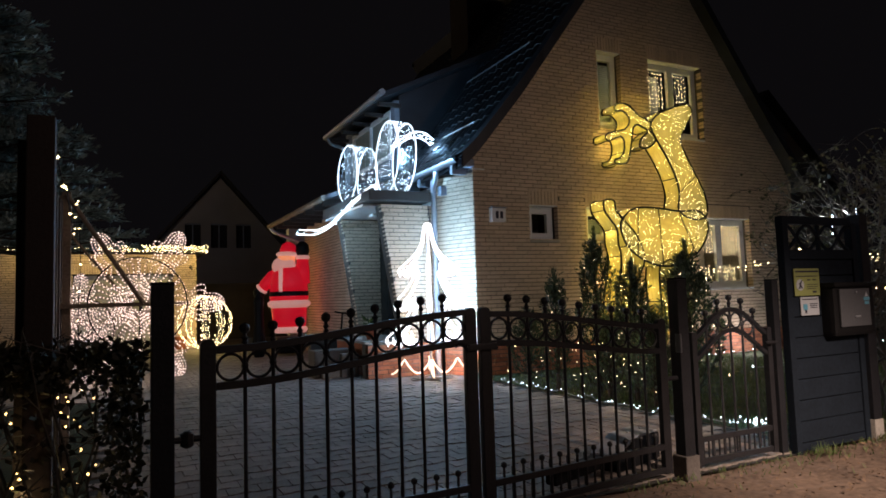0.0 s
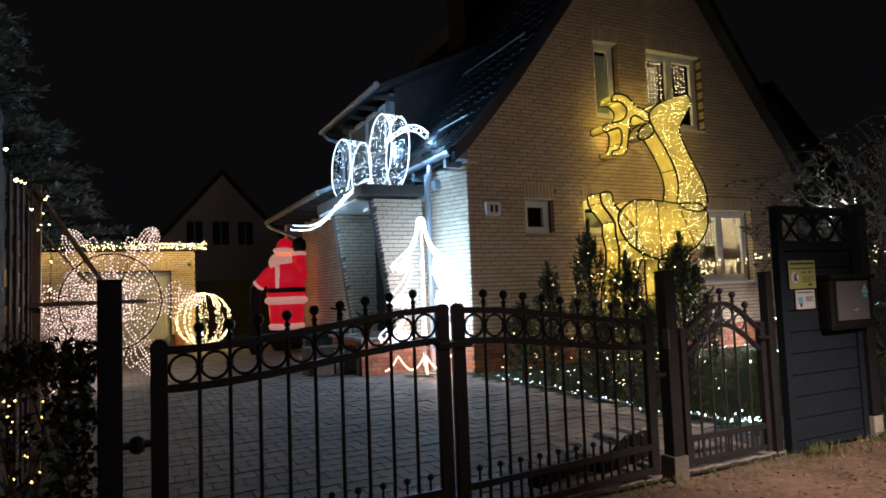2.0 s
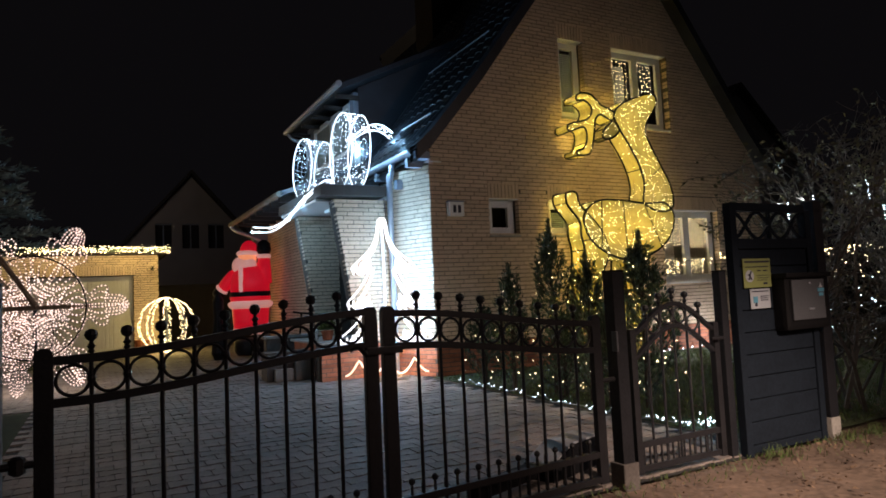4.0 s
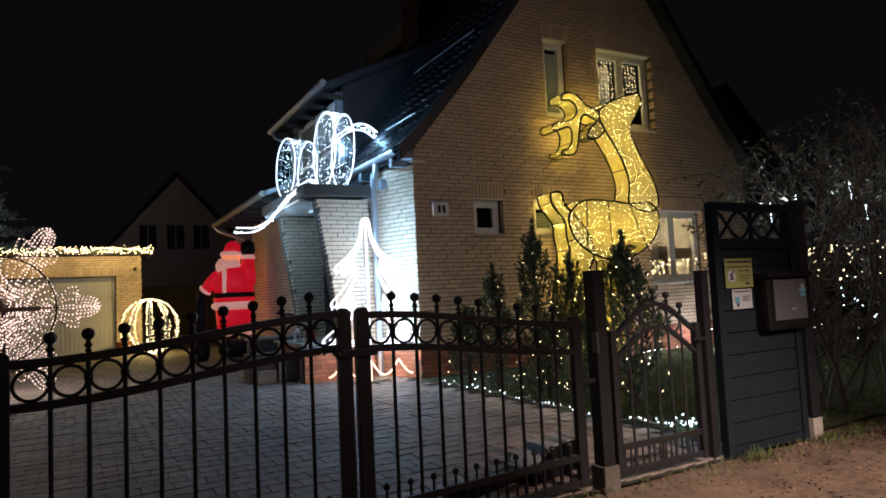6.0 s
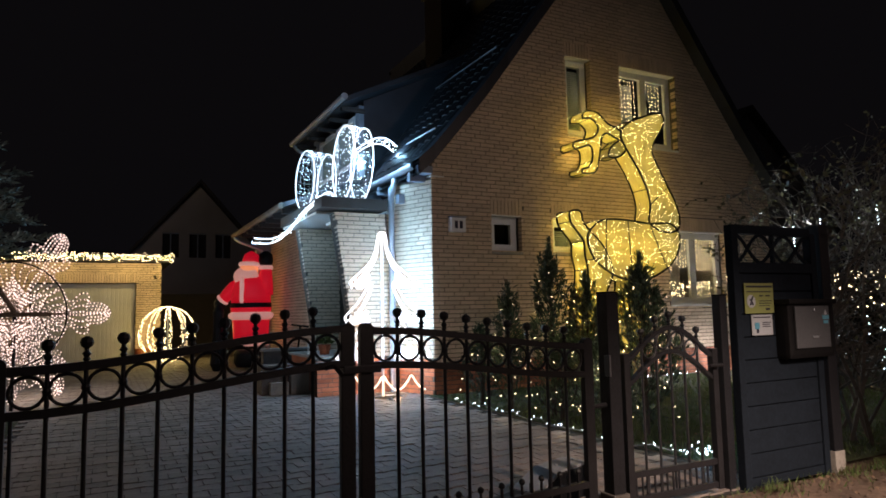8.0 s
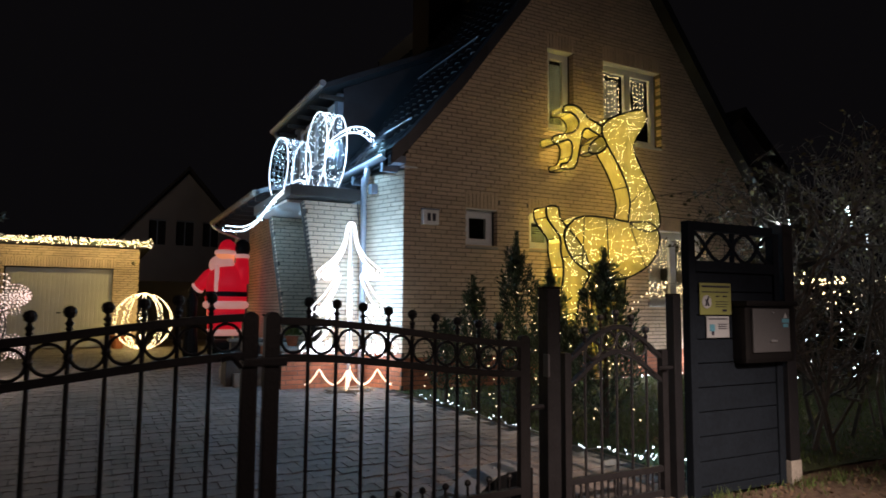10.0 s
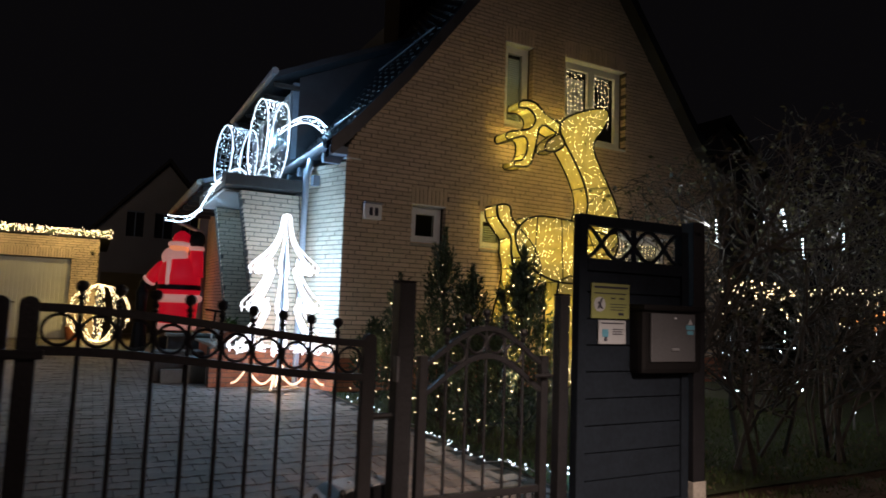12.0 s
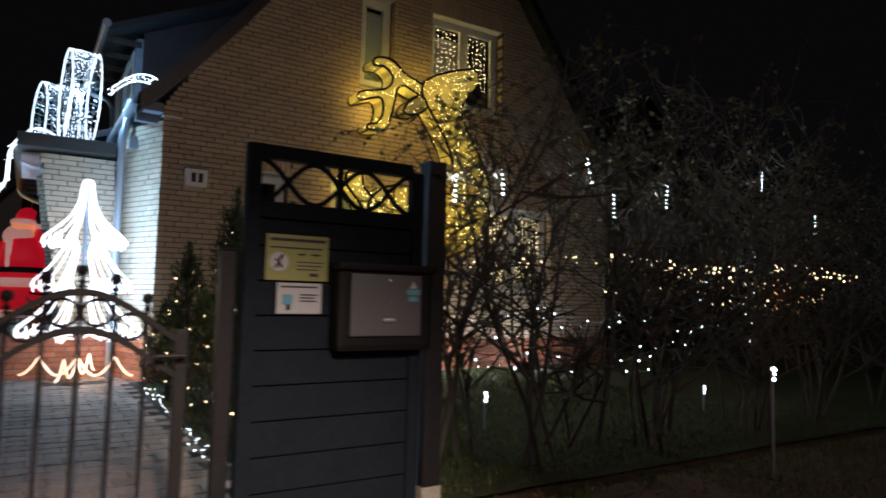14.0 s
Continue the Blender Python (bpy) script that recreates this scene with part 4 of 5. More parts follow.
# gate drive on the paving: low arm and motor box
motor = thing("gate_motor", "black underlying gate motor with a steel lid", "gate motor", (-1.64, -4.96, 0))
shell = slab([(-0.3, 0.0), (0.26, 0.0), (0.26, 0.18), (-0.06, 0.18), (-0.3, 0.09)], [], 0.22)
shell.transform(Matrix.Translation((0, -0.11, 0)))
part("housing", shell, BLACK, motor)
lid = slab([(-0.06, 0.184), (0.25, 0.184), (0.25, 0.196), (-0.064, 0.196), (-0.3, 0.108), (-0.296, 0.096)], [], 0.2)
lid.transform(Matrix.Translation((0, -0.1, 0)))
part("lid", lid, STEEL, motor, "bent steel lid")
part("arm", boxed(-0.85, -0.28, 0.0, 0.08, 0.02, 0.1, 0.006), BLACK, motor)
for x in (0.02, 0.2):
    part("bolt", lathe(bmesh.new(), [(0.012, 0), (0.012, 0.008), (0.008, 0.012)], (x, 0.0, 0.196), 8), ZINC, motor)
motor.rotation_euler = (0, 0, radians(19))

# house number lamp: the digits are plain bars
number = thing("house_number_lamp", "white boxed house number lamp with dark figures", "house number", (0.385, -0.05, 2.41))
part("box", boxed(-0.125, 0.125, -0.04, 0.045, -0.105, 0.105, 0.012), WHITE, number)
part("hood", boxed(-0.135, 0.135, -0.055, 0.045, 0.105, 0.125, 0.006), GREYWOOD, number)
for u in (-0.035, 0.045):
    part("figure_bar", boxed(u - 0.025, u + 0.025, -0.046, -0.041, -0.055, 0.055, 0.003), INK, number)

# ---- light figures ----


def outline_figure(parent, poly, y0, y1, mat_edge, mat_skin, count, name, steps=3, bulb=0.0054):
    """A figure of bent bars: front and back outline, cross struts, gauze skin and bulbs."""
    pts = [(p.x, p.z) for p in smooth([(x, 0, z) for x, z in poly], steps, True)]
    bm = bmesh.new()
    for y in (y0, y1):
        tube(bm, [(x, y, z) for x, z in pts], 0.017, 6, True)
    frame_part = part(name + "_frame", bm, mat_edge, parent)
    for x, z in poly[:: max(1, len(poly) // 8)]:
        part("strut", tube(bmesh.new(), [(x, y0, z), (x, y1, z)], 0.01, 5), mat_edge, frame_part)
    bm = bmesh.new()
    for y in (y0,) if name == "ear" else (y0, y1):
        vs = [bm.verts.new((x, y, z)) for x, z in pts]
        es = [bm.edges.new((vs[i - 1], vs[i])) for i in range(len(vs))]
        bmesh.ops.triangle_fill(bm, use_beauty=True, edges=es)
    part(name + "_gauze", bm, mat_skin, parent)
    verts = [(x, y, z) for y in (y0, y1) for x, z in pts]
    n = len(pts)
    raw(name + "_side_gauze", verts, [(i, (i + 1) % n, n + (i + 1) % n, n + i) for i in range(n)], mat_skin, parent)
    xs, zs = [p[0] for p in pts], [p[1] for p in pts]
    bulbs = []
    while len(bulbs) < count * 0.8:
        x, z = random.uniform(min(xs), max(xs)), random.uniform(min(zs), max(zs))
        if inside(pts, x, z):
            bulbs.append((x, random.choice((y0 - 0.01, y0 - 0.01, y1)), z))
    for _ in range(count // 4):
        i, f = random.randrange(n), random.random()
        (xa, za), (xb, zb) = pts[i - 1], pts[i]
        bulbs.append((xa + f * (xb - xa), random.uniform(y0, y1), za + f * (zb - za)))
    dots(name + "_bulbs", bulbs, bulb, LED_GOLD, parent)


deer = thing("light_deer", "tall golden deer figure of gauze and light chains", "light figure", (0, 0, 0))
YF, YB = -0.38, -0.05
outline_figure(deer, [(2.51, 2.24), (2.61, 2.42), (2.87, 2.56), (3.35, 2.57), (3.83, 2.53), (4.3, 2.55), (4.5, 2.35), (4.42, 2.05), (4.17, 1.8), (3.71, 1.61), (3.33, 1.6), (2.97, 1.7), (2.63, 1.93)], YF, YB, BLACK, GAUZE, 620, "body")
outline_figure(deer, [(3.83, 2.53), (3.86, 2.83), (3.8, 3.11), (3.63, 3.43), (3.4, 3.74), (3.29, 3.94), (3.35, 4.11), (3.64, 4.28), (4.16, 4.44), (4.26, 4.26), (3.96, 3.83), (4.06, 3.54), (4.28, 3.18), (4.47, 2.85), (4.5, 2.5), (4.2, 2.4)], YF, YB, BLACK, GAUZE, 560, "neck")
outline_figure(deer, [(3.38, 3.74), (3.21, 3.6), (3.02, 3.59), (3.06, 3.74), (3.28, 3.88)], YF, YB - 0.1, BLACK, GAUZE, 30, "ear")
outline_figure(deer, [(3.3, 4.05), (3.03, 4.14), (2.85, 4.29), (2.68, 4.31), (2.55, 4.27), (2.53, 4.17), (2.68, 4.19), (2.82, 4.1), (2.82, 3.98), (2.71, 3.87), (2.45, 3.8), (2.32, 3.75), (2.35, 3.65), (2.62, 3.75), (2.7, 3.66), (2.68, 3.49), (2.6, 3.38), (2.48, 3.35), (2.5, 3.28), (2.73, 3.31), (2.81, 3.48), (2.87, 3.75), (2.91, 3.92), (3.03, 3.98), (3.25, 3.9)], YF + 0.02, YB, BLACK, GAUZE, 120, "antler", 2)
outline_figure(deer, [(2.2, 2.66), (2.4, 2.67), (2.44, 2.5), (2.56, 2.38), (2.85, 2.1), (3.0, 1.72), (2.85, 1.4), (2.74, 1.0), (2.68, 0.05), (2.33, 0.05), (2.36, 1.03), (2.46, 1.4), (2.5, 1.76), (2.45, 1.99), (2.44, 2.2), (2.3, 2.37), (2.2, 2.5)], YF + 0.01, YB, BLACK, GAUZE, 420, "hind_leg")
outline_figure(deer, [(3.33, 1.62), (3.32, 1.0), (3.3, 0.05), (3.6, 0.05), (3.62, 1.0), (3.75, 1.64)], YF + 0.01, YB, BLACK, GAUZE, 160, "foreleg", 2)
for a, b in (((3.35, 2.57), (3.4, 1.6)), ((2.9, 2.55), (2.85, 1.75)), ((3.83, 2.5), (4.17, 1.8)), ((3.86, 2.85), (4.28, 3.18)), ((2.45, 1.9), (2.85, 1.95))):
    part("brace", tube(bmesh.new(), [(a[0], YF - 0.005, a[1]), (b[0], YF - 0.005, b[1])], 0.009, 5), BLACK, deer)


def light_tree():
    t = thing("light_tree", "white rope light Christmas tree on a metal stand", "light figure", (-0.73, 0.12, 0))
    tiers = [(0.0, 2.28), (0.055, 2.24), (0.09, 2.02), (0.2, 1.82), (0.42, 1.62), (0.43, 1.55), (0.3, 1.57), (0.2, 1.54), (0.34, 1.3), (0.5, 1.13), (0.5, 1.06), (0.37, 1.09), (0.26, 1.06), (0.42, 0.8), (0.63, 0.62), (0.62, 0.54), (0.45, 0.58), (0.22, 0.56)]
    for turn in (-22, 23, 68, 113):
        ca, sa = math.cos(radians(turn)), math.sin(radians(turn))
        for s in (1, -1):
            line = smooth([(s * x * ca, s * x * sa, z) for x, z in tiers], 3)
            part("rope_light", tube(bmesh.new(), line, 0.012, 6), ROPE_TREE, t)
            for tip, z in ((0.42, 1.6), (0.5, 1.11), (0.62, 0.6)):
                for k in range(4):
                    x = tip * (1.0 - 0.13 * k)
                    part("icicle", tube(bmesh.new(), [(s * x * ca, s * x * sa, z + 0.03 * k), (s * x * ca, s * x * sa, z - 0.1 + 0.02 * (k % 2))], 0.01, 6), ROPE_TREE, t)
            if turn % 2:
                continue
            inner = smooth([(s * x * 0.8 * ca, s * x * 0.8 * sa, z - 0.05) for x, z in tiers[1:]], 3)
            part("rope_light", tube(bmesh.new(), inner, 0.01, 6), ROPE_TREE, t)
        if turn % 2:
            continue
        swag = smooth([(0.58 * u * ca, 0.58 * u * sa, 0.3 - 0.2 * abs(math.sin(u * 4.71))) for u in [k / 12 for k in range(-12, 13)]], 2)
        part("rope_light", tube(bmesh.new(), swag, 0.013, 6), ROPE_WARM, t, "warm white rope light")
    part("mast", tube(bmesh.new(), [(0, 0, 0.02), (0, 0, 2.24)], 0.02, 8), ZINC, t)
    for k in range(8):
        z = 0.5 + 0.2 * k
        part("cross_bar", tube(bmesh.new(), [(-0.05, 0, z), (0.05, 0, z)], 0.008, 5), STEEL, t)
    for turn in (0, 90):
        ca, sa = math.cos(radians(turn)), math.sin(radians(turn))
        part("stand_foot", tube(bmesh.new(), [(-0.3 * ca, -0.3 * sa, 0.02), (0.3 * ca, 0.3 * sa, 0.02)], 0.018, 6), ZINC, t)
    loops = smooth([(0.32 * math.cos(k * 0.9) - 0.02 * k / 6, 0.18 * math.sin(k * 0.9) - 0.1, 0.03 + 0.015 * (k % 3)) for k in range(22)], 4)
    part("cable_coil", tube(bmesh.new(), loops, 0.008, 5), OLDWOOD, t, "coiled supply cable")


light_tree()


def band_loop(parent, centre, rx, rz, depth, lean, turn, count):
    """One ribbon loop: two glowing rims with a net of bulbs between."""
    rot = Matrix.Translation(centre) @ Euler((0, 0, radians(turn))).to_matrix().to_4x4() @ Euler((0, radians(lean), 0)).to_matrix().to_4x4()
    n = 36

    def at(a, y):
        return rot @ Vector((rx * math.cos(a), y, rz * math.sin(a)))

    for y in (-depth / 2, depth / 2):
        part("rope_light", tube(bmesh.new(), [at(2 * math.pi * k / n, y) for k in range(n)], 0.0075, 6, True), ROPE_COOL, parent)
    bm, bulbs = bmesh.new(), []
    for k in range(n):
        a = 2 * math.pi * k / n
        tube(bm, [at(a, -depth / 2), at(a + 0.06, 0), at(a, depth / 2)], 0.003, 3)
    for f in (-0.3, -0.1, 0.1, 0.3):
        tube(bm, [at(2 * math.pi * k / n, depth * f) for k in range(n)], 0.003, 3, True)
    part("net", bm, STEEL, parent)
    for _ in range(count):
        bulbs.append(tuple(at(random.uniform(0, 2 * math.pi), depth * random.uniform(-0.5, 0.5))))
    dots("bulbs", bulbs, 0.0055, LED_COOL, parent)


bow = thing("light_bow", "cool white ribbon bow of rope light lying on the porch canopy", "light figure", (0, 0, 0))
band_loop(bow, (-1.04, 2.28, 3.37), 0.29, 0.5, 0.42, 8, -74, 320)
band_loop(bow, (-0.83, 1.02, 3.43), 0.365, 0.575, 0.315, 9, -82, 420)


def ribbon_tail(points, width):
    line = smooth(points, 5)
    for s in (-0.5, 0.5):
        part("rope_light", tube(bmesh.new(), [p + Vector((0.25 * s * width, -0.6 * s * width, 0.75 * s * width)) for p in line], 0.01, 6), ROPE_COOL, bow)
    dots("bulbs", [tuple(random.choice(line) + Vector((random.uniform(-0.03, 0.03), random.uniform(-0.05, 0.05), random.uniform(-0.4, 0.4) * width))) for _ in range(60)], 0.008, LED_COOL, bow)


ribbon_tail([(-0.95, 1.6, 2.92), (-1.25, 0.95, 2.92), (-1.47, 1.05, 2.76), (-1.53, 1.5, 2.63), (-1.56, 2.2, 2.48), (-1.68, 2.7, 2.4), (-1.93, 3.0, 2.43)], 0.1)
ribbon_tail([(-0.4, 2.2, 3.9), (-0.15, 2.0, 4.08), (0.08, 1.95, 4.1), (0.28, 1.94, 3.98)], 0.12)


def snowflake(label, place, size, levels, gap, bulb, turn=0):
    s = thing("light_snowflake", label, "light figure", place, "light snowflakes")
    rope, bulbs = bmesh.new(), []
    for k in range(6):
        a = radians(60 * k + 0)
        ca, sa = math.cos(a), math.sin(a)
        prof = [(0.1, 0.04), (0.28, 0.13), (0.4, 0.22), (0.5, 0.26), (0.54, 0.17), (0.6, 0.13), (0.68, 0.21), (0.77, 0.21), (0.78, 0.12), (0.87, 0.11), (0.95, 0.08), (1.0, 0.0)]
        for f in [1.0 - 0.92 * i / (levels - 1) for i in range(levels)]:
            loop = smooth([(u * size * (0.94 + 0.06 * f), 0, v * size * f) for u, v in prof] + [(u * size * (0.94 + 0.06 * f), 0, -v * size * f) for u, v in prof[::-1][1:]], 5)
            line = [Vector((p.x * ca - p.z * sa, 0.02 * (1 - f), p.x * sa + p.z * ca)) for p in loop]
            tube(rope, line[::2], size * 0.006, 4)
            gone = 0.0
            for p, q in zip(line, line[1:]):
                gone += (q - p).length
                if gone > gap:
                    gone = 0.0
                    bulbs.append((q.x, q.y - size * 0.012, q.z))
    for f in (0.12, 0.26, 0.4):
        star = [Vector((size * f * (1.0 if k % 2 else 0.62) * math.cos(math.pi * k / 6), 0.015, size * f * (1.0 if k % 2 else 0.62) * math.sin(math.pi * k / 6))) for k in range(12)]
        tube(rope, star, size * 0.006, 4, True)
        for p, q in zip(star, star[1:] + star[:1]):
            n = max(1, round((q - p).length / gap))
            bulbs += [tuple(p.lerp(q, i / n) - Vector((0, 0.02, 0))) for i in range(n)]
    part("foot_pole", tube(bmesh.new(), [(0, 0.04, -place[2]), (0, 0.04, 0)], 0.012, 6), POSTMETAL, s)
    part("rope_tube", rope, ROPE_CLEAR, s, "clear rope tube")
    dots("bulbs", bulbs, bulb, LED_PINK, s)
    hoop = tube(bmesh.new(), [(0.57 * size * math.cos(2 * math.pi * k / 40), -0.03, 0.57 * size * math.sin(2 * math.pi * k / 40)) for k in range(40)], size * 0.008, 6, True)
    part("hoop", hoop, BLACK, s, "dark metal hoop")
    s.rotation_euler = (0, radians(turn), radians(-18))
    return s


snowflake("large rosy white rope light snowflake on a hoop", (-4.68, -3.3, 1.2), 0.6, 4, 0.018, 0.0058)
snowflake("rosy white rope light snowflake farther up the drive", (-5.3, 2.6, 0.86), 0.85, 5, 0.04, 0.0088, 30)
stand = thing("snowflake_stand", "weathered timber stand with a brace holding the snowflake", "stand", (-5.15, -3.2, 0))
part("upright", boxed(-0.03, 0.03, -0.03, 0.03, 0.0, 2.02, 0.004), OLDWOOD, stand)
part("upright", boxed(-0.15, -0.1, -0.03, 0.03, 0.0, 1.75, 0.004), OLDWOOD, stand)
for z in (1.25, 1.65, 1.95):
    part("rung", boxed(-0.15, 0.0, -0.02, 0.02, z, z + 0.04, 0.003), OLDWOOD, stand)
part("arm", boxed(-0.1, 0.82, -0.16, -0.14, 1.185, 1.215, 0.003), OLDWOOD, stand)
part("arm_block", boxed(-0.03, 0.03, -0.14, -0.03, 1.18, 1.22, 0.003), OLDWOOD, stand)
part("brace", tube(bmesh.new(), [(0, -0.04, 2.0), (0.5, -0.15, 1.2)], 0.018, 6), OLDWOOD, stand)
part("brace", tube(bmesh.new(), [(0, 0.1, 1.75), (0.36, 0.1, 1.28)], 0.012, 6), OLDWOOD, stand)

# trellis running back from the tall dark post
post = thing("trellis_post", "tall dark stained square wooden post", "post", (-5.13, -5.2, 0))
part("shaft", boxed(-0.055, 0.055, -0.05, 0.05, 0, 2.04, 0.006), DARKWOOD, post)
trellis = thing("trellis", "weathered wooden trellis with a string of warm lights", "trellis", (-5.2, -4.2, 0))
for y in (-0.9, 0.95):
    part("stile", boxed(-0.03, 0.03, y - 0.03, y + 0.03, 0, 1.95, 0.004), GREYSLAT, trellis)
for k in range(9):
    part("slat", boxed(-0.008, 0.008, -0.86, 0.92, 0.15 + k * 0.21, 0.25 + k * 0.21, 0.003), GREYSLAT, trellis)
for k in range(7):
    part("slat", boxed(0.01, 0.024, -0.75 + k * 0.26, -0.67 + k * 0.26, 0.1, 1.95, 0.003), GREYSLAT, trellis)
tl = thing("fairy_lights", "string of warm fairy lights drooping along the trellis", "fairy lights", (-5.1, -4.2, 1.8), "fairy light strings")
line = smooth([(0, -0.95, 0.22), (0.03, -0.6, 0.0), (0.02, -0.2, 0.05), (0.03, 0.3, -0.15), (0.02, 0.7, 0.0), (0.02, 0.95, 0.15), (0.04, 1.0, -0.3), (0.03, 0.95, -0.7), (0.05, 1.0, -1.2)], 4)
part("cable", tube(bmesh.new(), line, 0.003, 4), INK, tl)
dots("bulbs", [tuple(p) for p in line[::2]], 0.009, LED_WARM, tl)

# ball of lights by the garage
ball = thing("light_ball", "warm white light ball of hoops on the paving", "light figure", (-2.7, 10.05, 0.72))
bulbs = []
for k in range(5):
    a = math.pi * k / 5 + 0.25
    hoop = [(0.7 * math.cos(t) * math.cos(a), 0.7 * math.cos(t) * math.sin(a), 0.7 * math.sin(t)) for t in [2 * math.pi * i / 36 for i in range(36)]]
    part("hoop", tube(bmesh.new(), hoop, 0.008, 5, True), STEEL, ball)
    for w in (-0.12, -0.08, 0.08, 0.12):
        bulbs += [(0.7 * math.cos(t) * math.cos(a + w), 0.7 * math.cos(t) * math.sin(a + w), 0.7 * math.sin(t)) for t in [random.uniform(0, 6.283) for _ in range(62)]]
dots("bulbs", bulbs, 0.009, LED_WARM, ball)


def inflatable():
    """The waving inflatable figure, one plain shape."""
    f = Matrix.Translation((-1.3, 6.4, 0)) @ Euler((0, 0, radians(-32))).to_matrix().to_4x4()
    bm = bmesh.new()

    def blob(profile, centre, mat, sides=20, squash=(1, 1), turn=None):
        before = set(bm.faces)
        verts = set(bm.verts)
        lathe(bm, profile, (0, 0, 0), sides, squash)
        m = Matrix.Translation(centre) @ (turn or Matrix.Identity(4))
        bmesh.ops.transform(bm, matrix=m, verts=[v for v in bm.verts if v not in verts])
        for fc in bm.faces:
            if fc not in before:
                fc.material_index, fc.smooth = mat, True

    def ball_profile(r, k=8):
        return [(max(0.004, r * math.sin(math.pi * i / k)), -r * math.cos(math.pi * i / k)) for i in range(k + 1)]

    blob([(0.3, 0.0), (0.36, 0.1), (0.36, 0.28), (0.3, 0.36)], (0, 0, 0.05), 3)
    blob([(0.36, 0), (0.4, 0.04), (0.4, 0.1), (0.36, 0.14)], (0, 0, 0.5), 1)
    blob([(0.36, 0), (0.38, 0.2), (0.4, 0.5), (0.4, 0.52)], (0, 0, 0.62), 0)
    blob([(0.4, 0), (0.47, 0.05), (0.48, 0.12), (0.41, 0.18)], (0, 0, 1.06), 1)
    blob([(0.42, 0), (0.44, 0.1), (0.42, 0.12)], (0, 0, 1.22), 0)
    blob([(0.43, 0), (0.435, 0.02), (0.435, 0.11), (0.42, 0.13)], (0, 0, 1.3), 3)
    blob([(0.42, 0), (0.42, 0.2), (0.36, 0.42), (0.24, 0.58), (0.12, 0.66)], (0, 0, 1.42), 0)
    blob([(0.035, 0), (0.05, 0.02), (0.05, 0.5), (0.03, 0.56)], (-0.05, -0.4, 1.42), 1, 10)
    blob(ball_profile(0.2), (-0.03, -0.06, 2.15), 2)
    blob(ball_profile(0.21), (-0.07, -0.12, 2.0), 1, 16, (1.35, 0.8), Matrix.Diagonal((1, 1, 1.1, 1)))
    blob([(0.2, 0), (0.235, 0.03), (0.235, 0.08), (0.2, 0.11)], (-0.03, -0.02, 2.22), 1)
    blob([(0.2, 0), (0.19, 0.1), (0.14, 0.2), (0.05, 0.26)], (0.0, 0.0, 2.3), 0)
    blob([(0.12, 0), (0.15, 0.1), (0.14, 0.35), (0.12, 0.45)], (-0.28, -0.05, 1.85), 0, 14, (1, 1), Euler((0, radians(-135), 0)).to_matrix().to_4x4())
    blob([(0.13, 0), (0.15, 0.03), (0.13, 0.07)], (-0.6, -0.05, 1.53), 1, 14, (1, 1), Euler((0, radians(-135), 0)).to_matrix().to_4x4())
    blob(ball_profile(0.14), (-0.68, -0.05, 1.42), 3)
    blob([(0.16, 0), (0.15, 0.3), (0.13, 0.55)], (0.33, 0, 1.6), 0, 14)
    blob([(0.14, 0), (0.16, 0.04), (0.14, 0.09)], (0.33, 0, 2.15), 1, 14)
    blob([(0.12, 0), (0.16, 0.1), (0.14, 0.25), (0.05, 0.32)], (0.33, 0, 2.24), 3, 14)
    bm.transform(f)
    me = bpy.data.meshes.new("inflatable_figure")
    bm.to_mesh(me)
    bm.free()
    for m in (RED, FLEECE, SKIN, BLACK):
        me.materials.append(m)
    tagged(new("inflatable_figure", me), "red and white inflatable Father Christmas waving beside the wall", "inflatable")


inflatable()
bag = thing("black_figure_bag", "black inflated sack standing by the red figure", "sack", (-2.0, 6.3, 0))
part("sack", lathe(bmesh.new(), [(0.1, 0), (0.16, 0.15), (0.13, 0.5), (0.1, 0.9), (0.12, 1.25), (0.05, 1.4)], (0, 0, 0), 12), BLACK, bag)

# scooter, planter, pot and lantern by the porch
sc = thing("kick_scooter", "black kick scooter leaning at the entrance", "scooter", (-1.1, 3.35, 0))
part("stem", tube(bmesh.new(), [(0, 0, 0.12), (0.08, 0, 0.95)], 0.018, 8), BLACK, sc)
part("handlebar", tube(bmesh.new(), [(-0.1, -0.12, 0.98), (0.08, 0, 0.95), (0.26, 0.12, 0.93)], 0.018, 8), BLACK, sc)
part("deck", boxed(-0.1, 0.5, -0.06, 0.06, 0.1, 0.13, 0.01), BLACK, sc)
for x in (-0.05, 0.55):
    w = tube(bmesh.new(), [(x + 0.09 * math.cos(2 * math.pi * k / 16), 0, 0.1 + 0.09 * math.sin(2 * math.pi * k / 16)) for k in range(16)], 0.018, 6, True)
    part("wheel", w, BLACK, sc)
box_ob = thing("planter_box", "grey planter box beside the entrance steps", "planter", (-1.75, 1.6, 0))
part("trough", boxed(-0.35, 0.3, -0.2, 0.2, 0, 0.42, 0.02), DARKSTONE, box_ob)
pot = thing("potted_plant", "small green potted plant on the landing", "plant", (-1.12, 1.55, 0.54))
part("pot", lathe(bmesh.new(), [(0.07, 0), (0.1, 0.14), (0.105, 0.15), (0.09, 0.15)], (0, 0, 0), 12), TERRACOTTA, pot)
pv, pf = [], []
for _ in range(160):
    a, e = random.uniform(0, 6.283), random.uniform(0.1, 1.4)
    spray(pv, pf, Vector((0, 0, 0.16)) + Vector((math.cos(a) * 0.1, math.sin(a) * 0.1, e * 0.12)) * random.random(), Vector((math.cos(a), math.sin(a), e)).normalized(), random.uniform(0.06, 0.12), 0.018)
raw("foliage", pv, pf, GRASS, pot, kind="stuff")
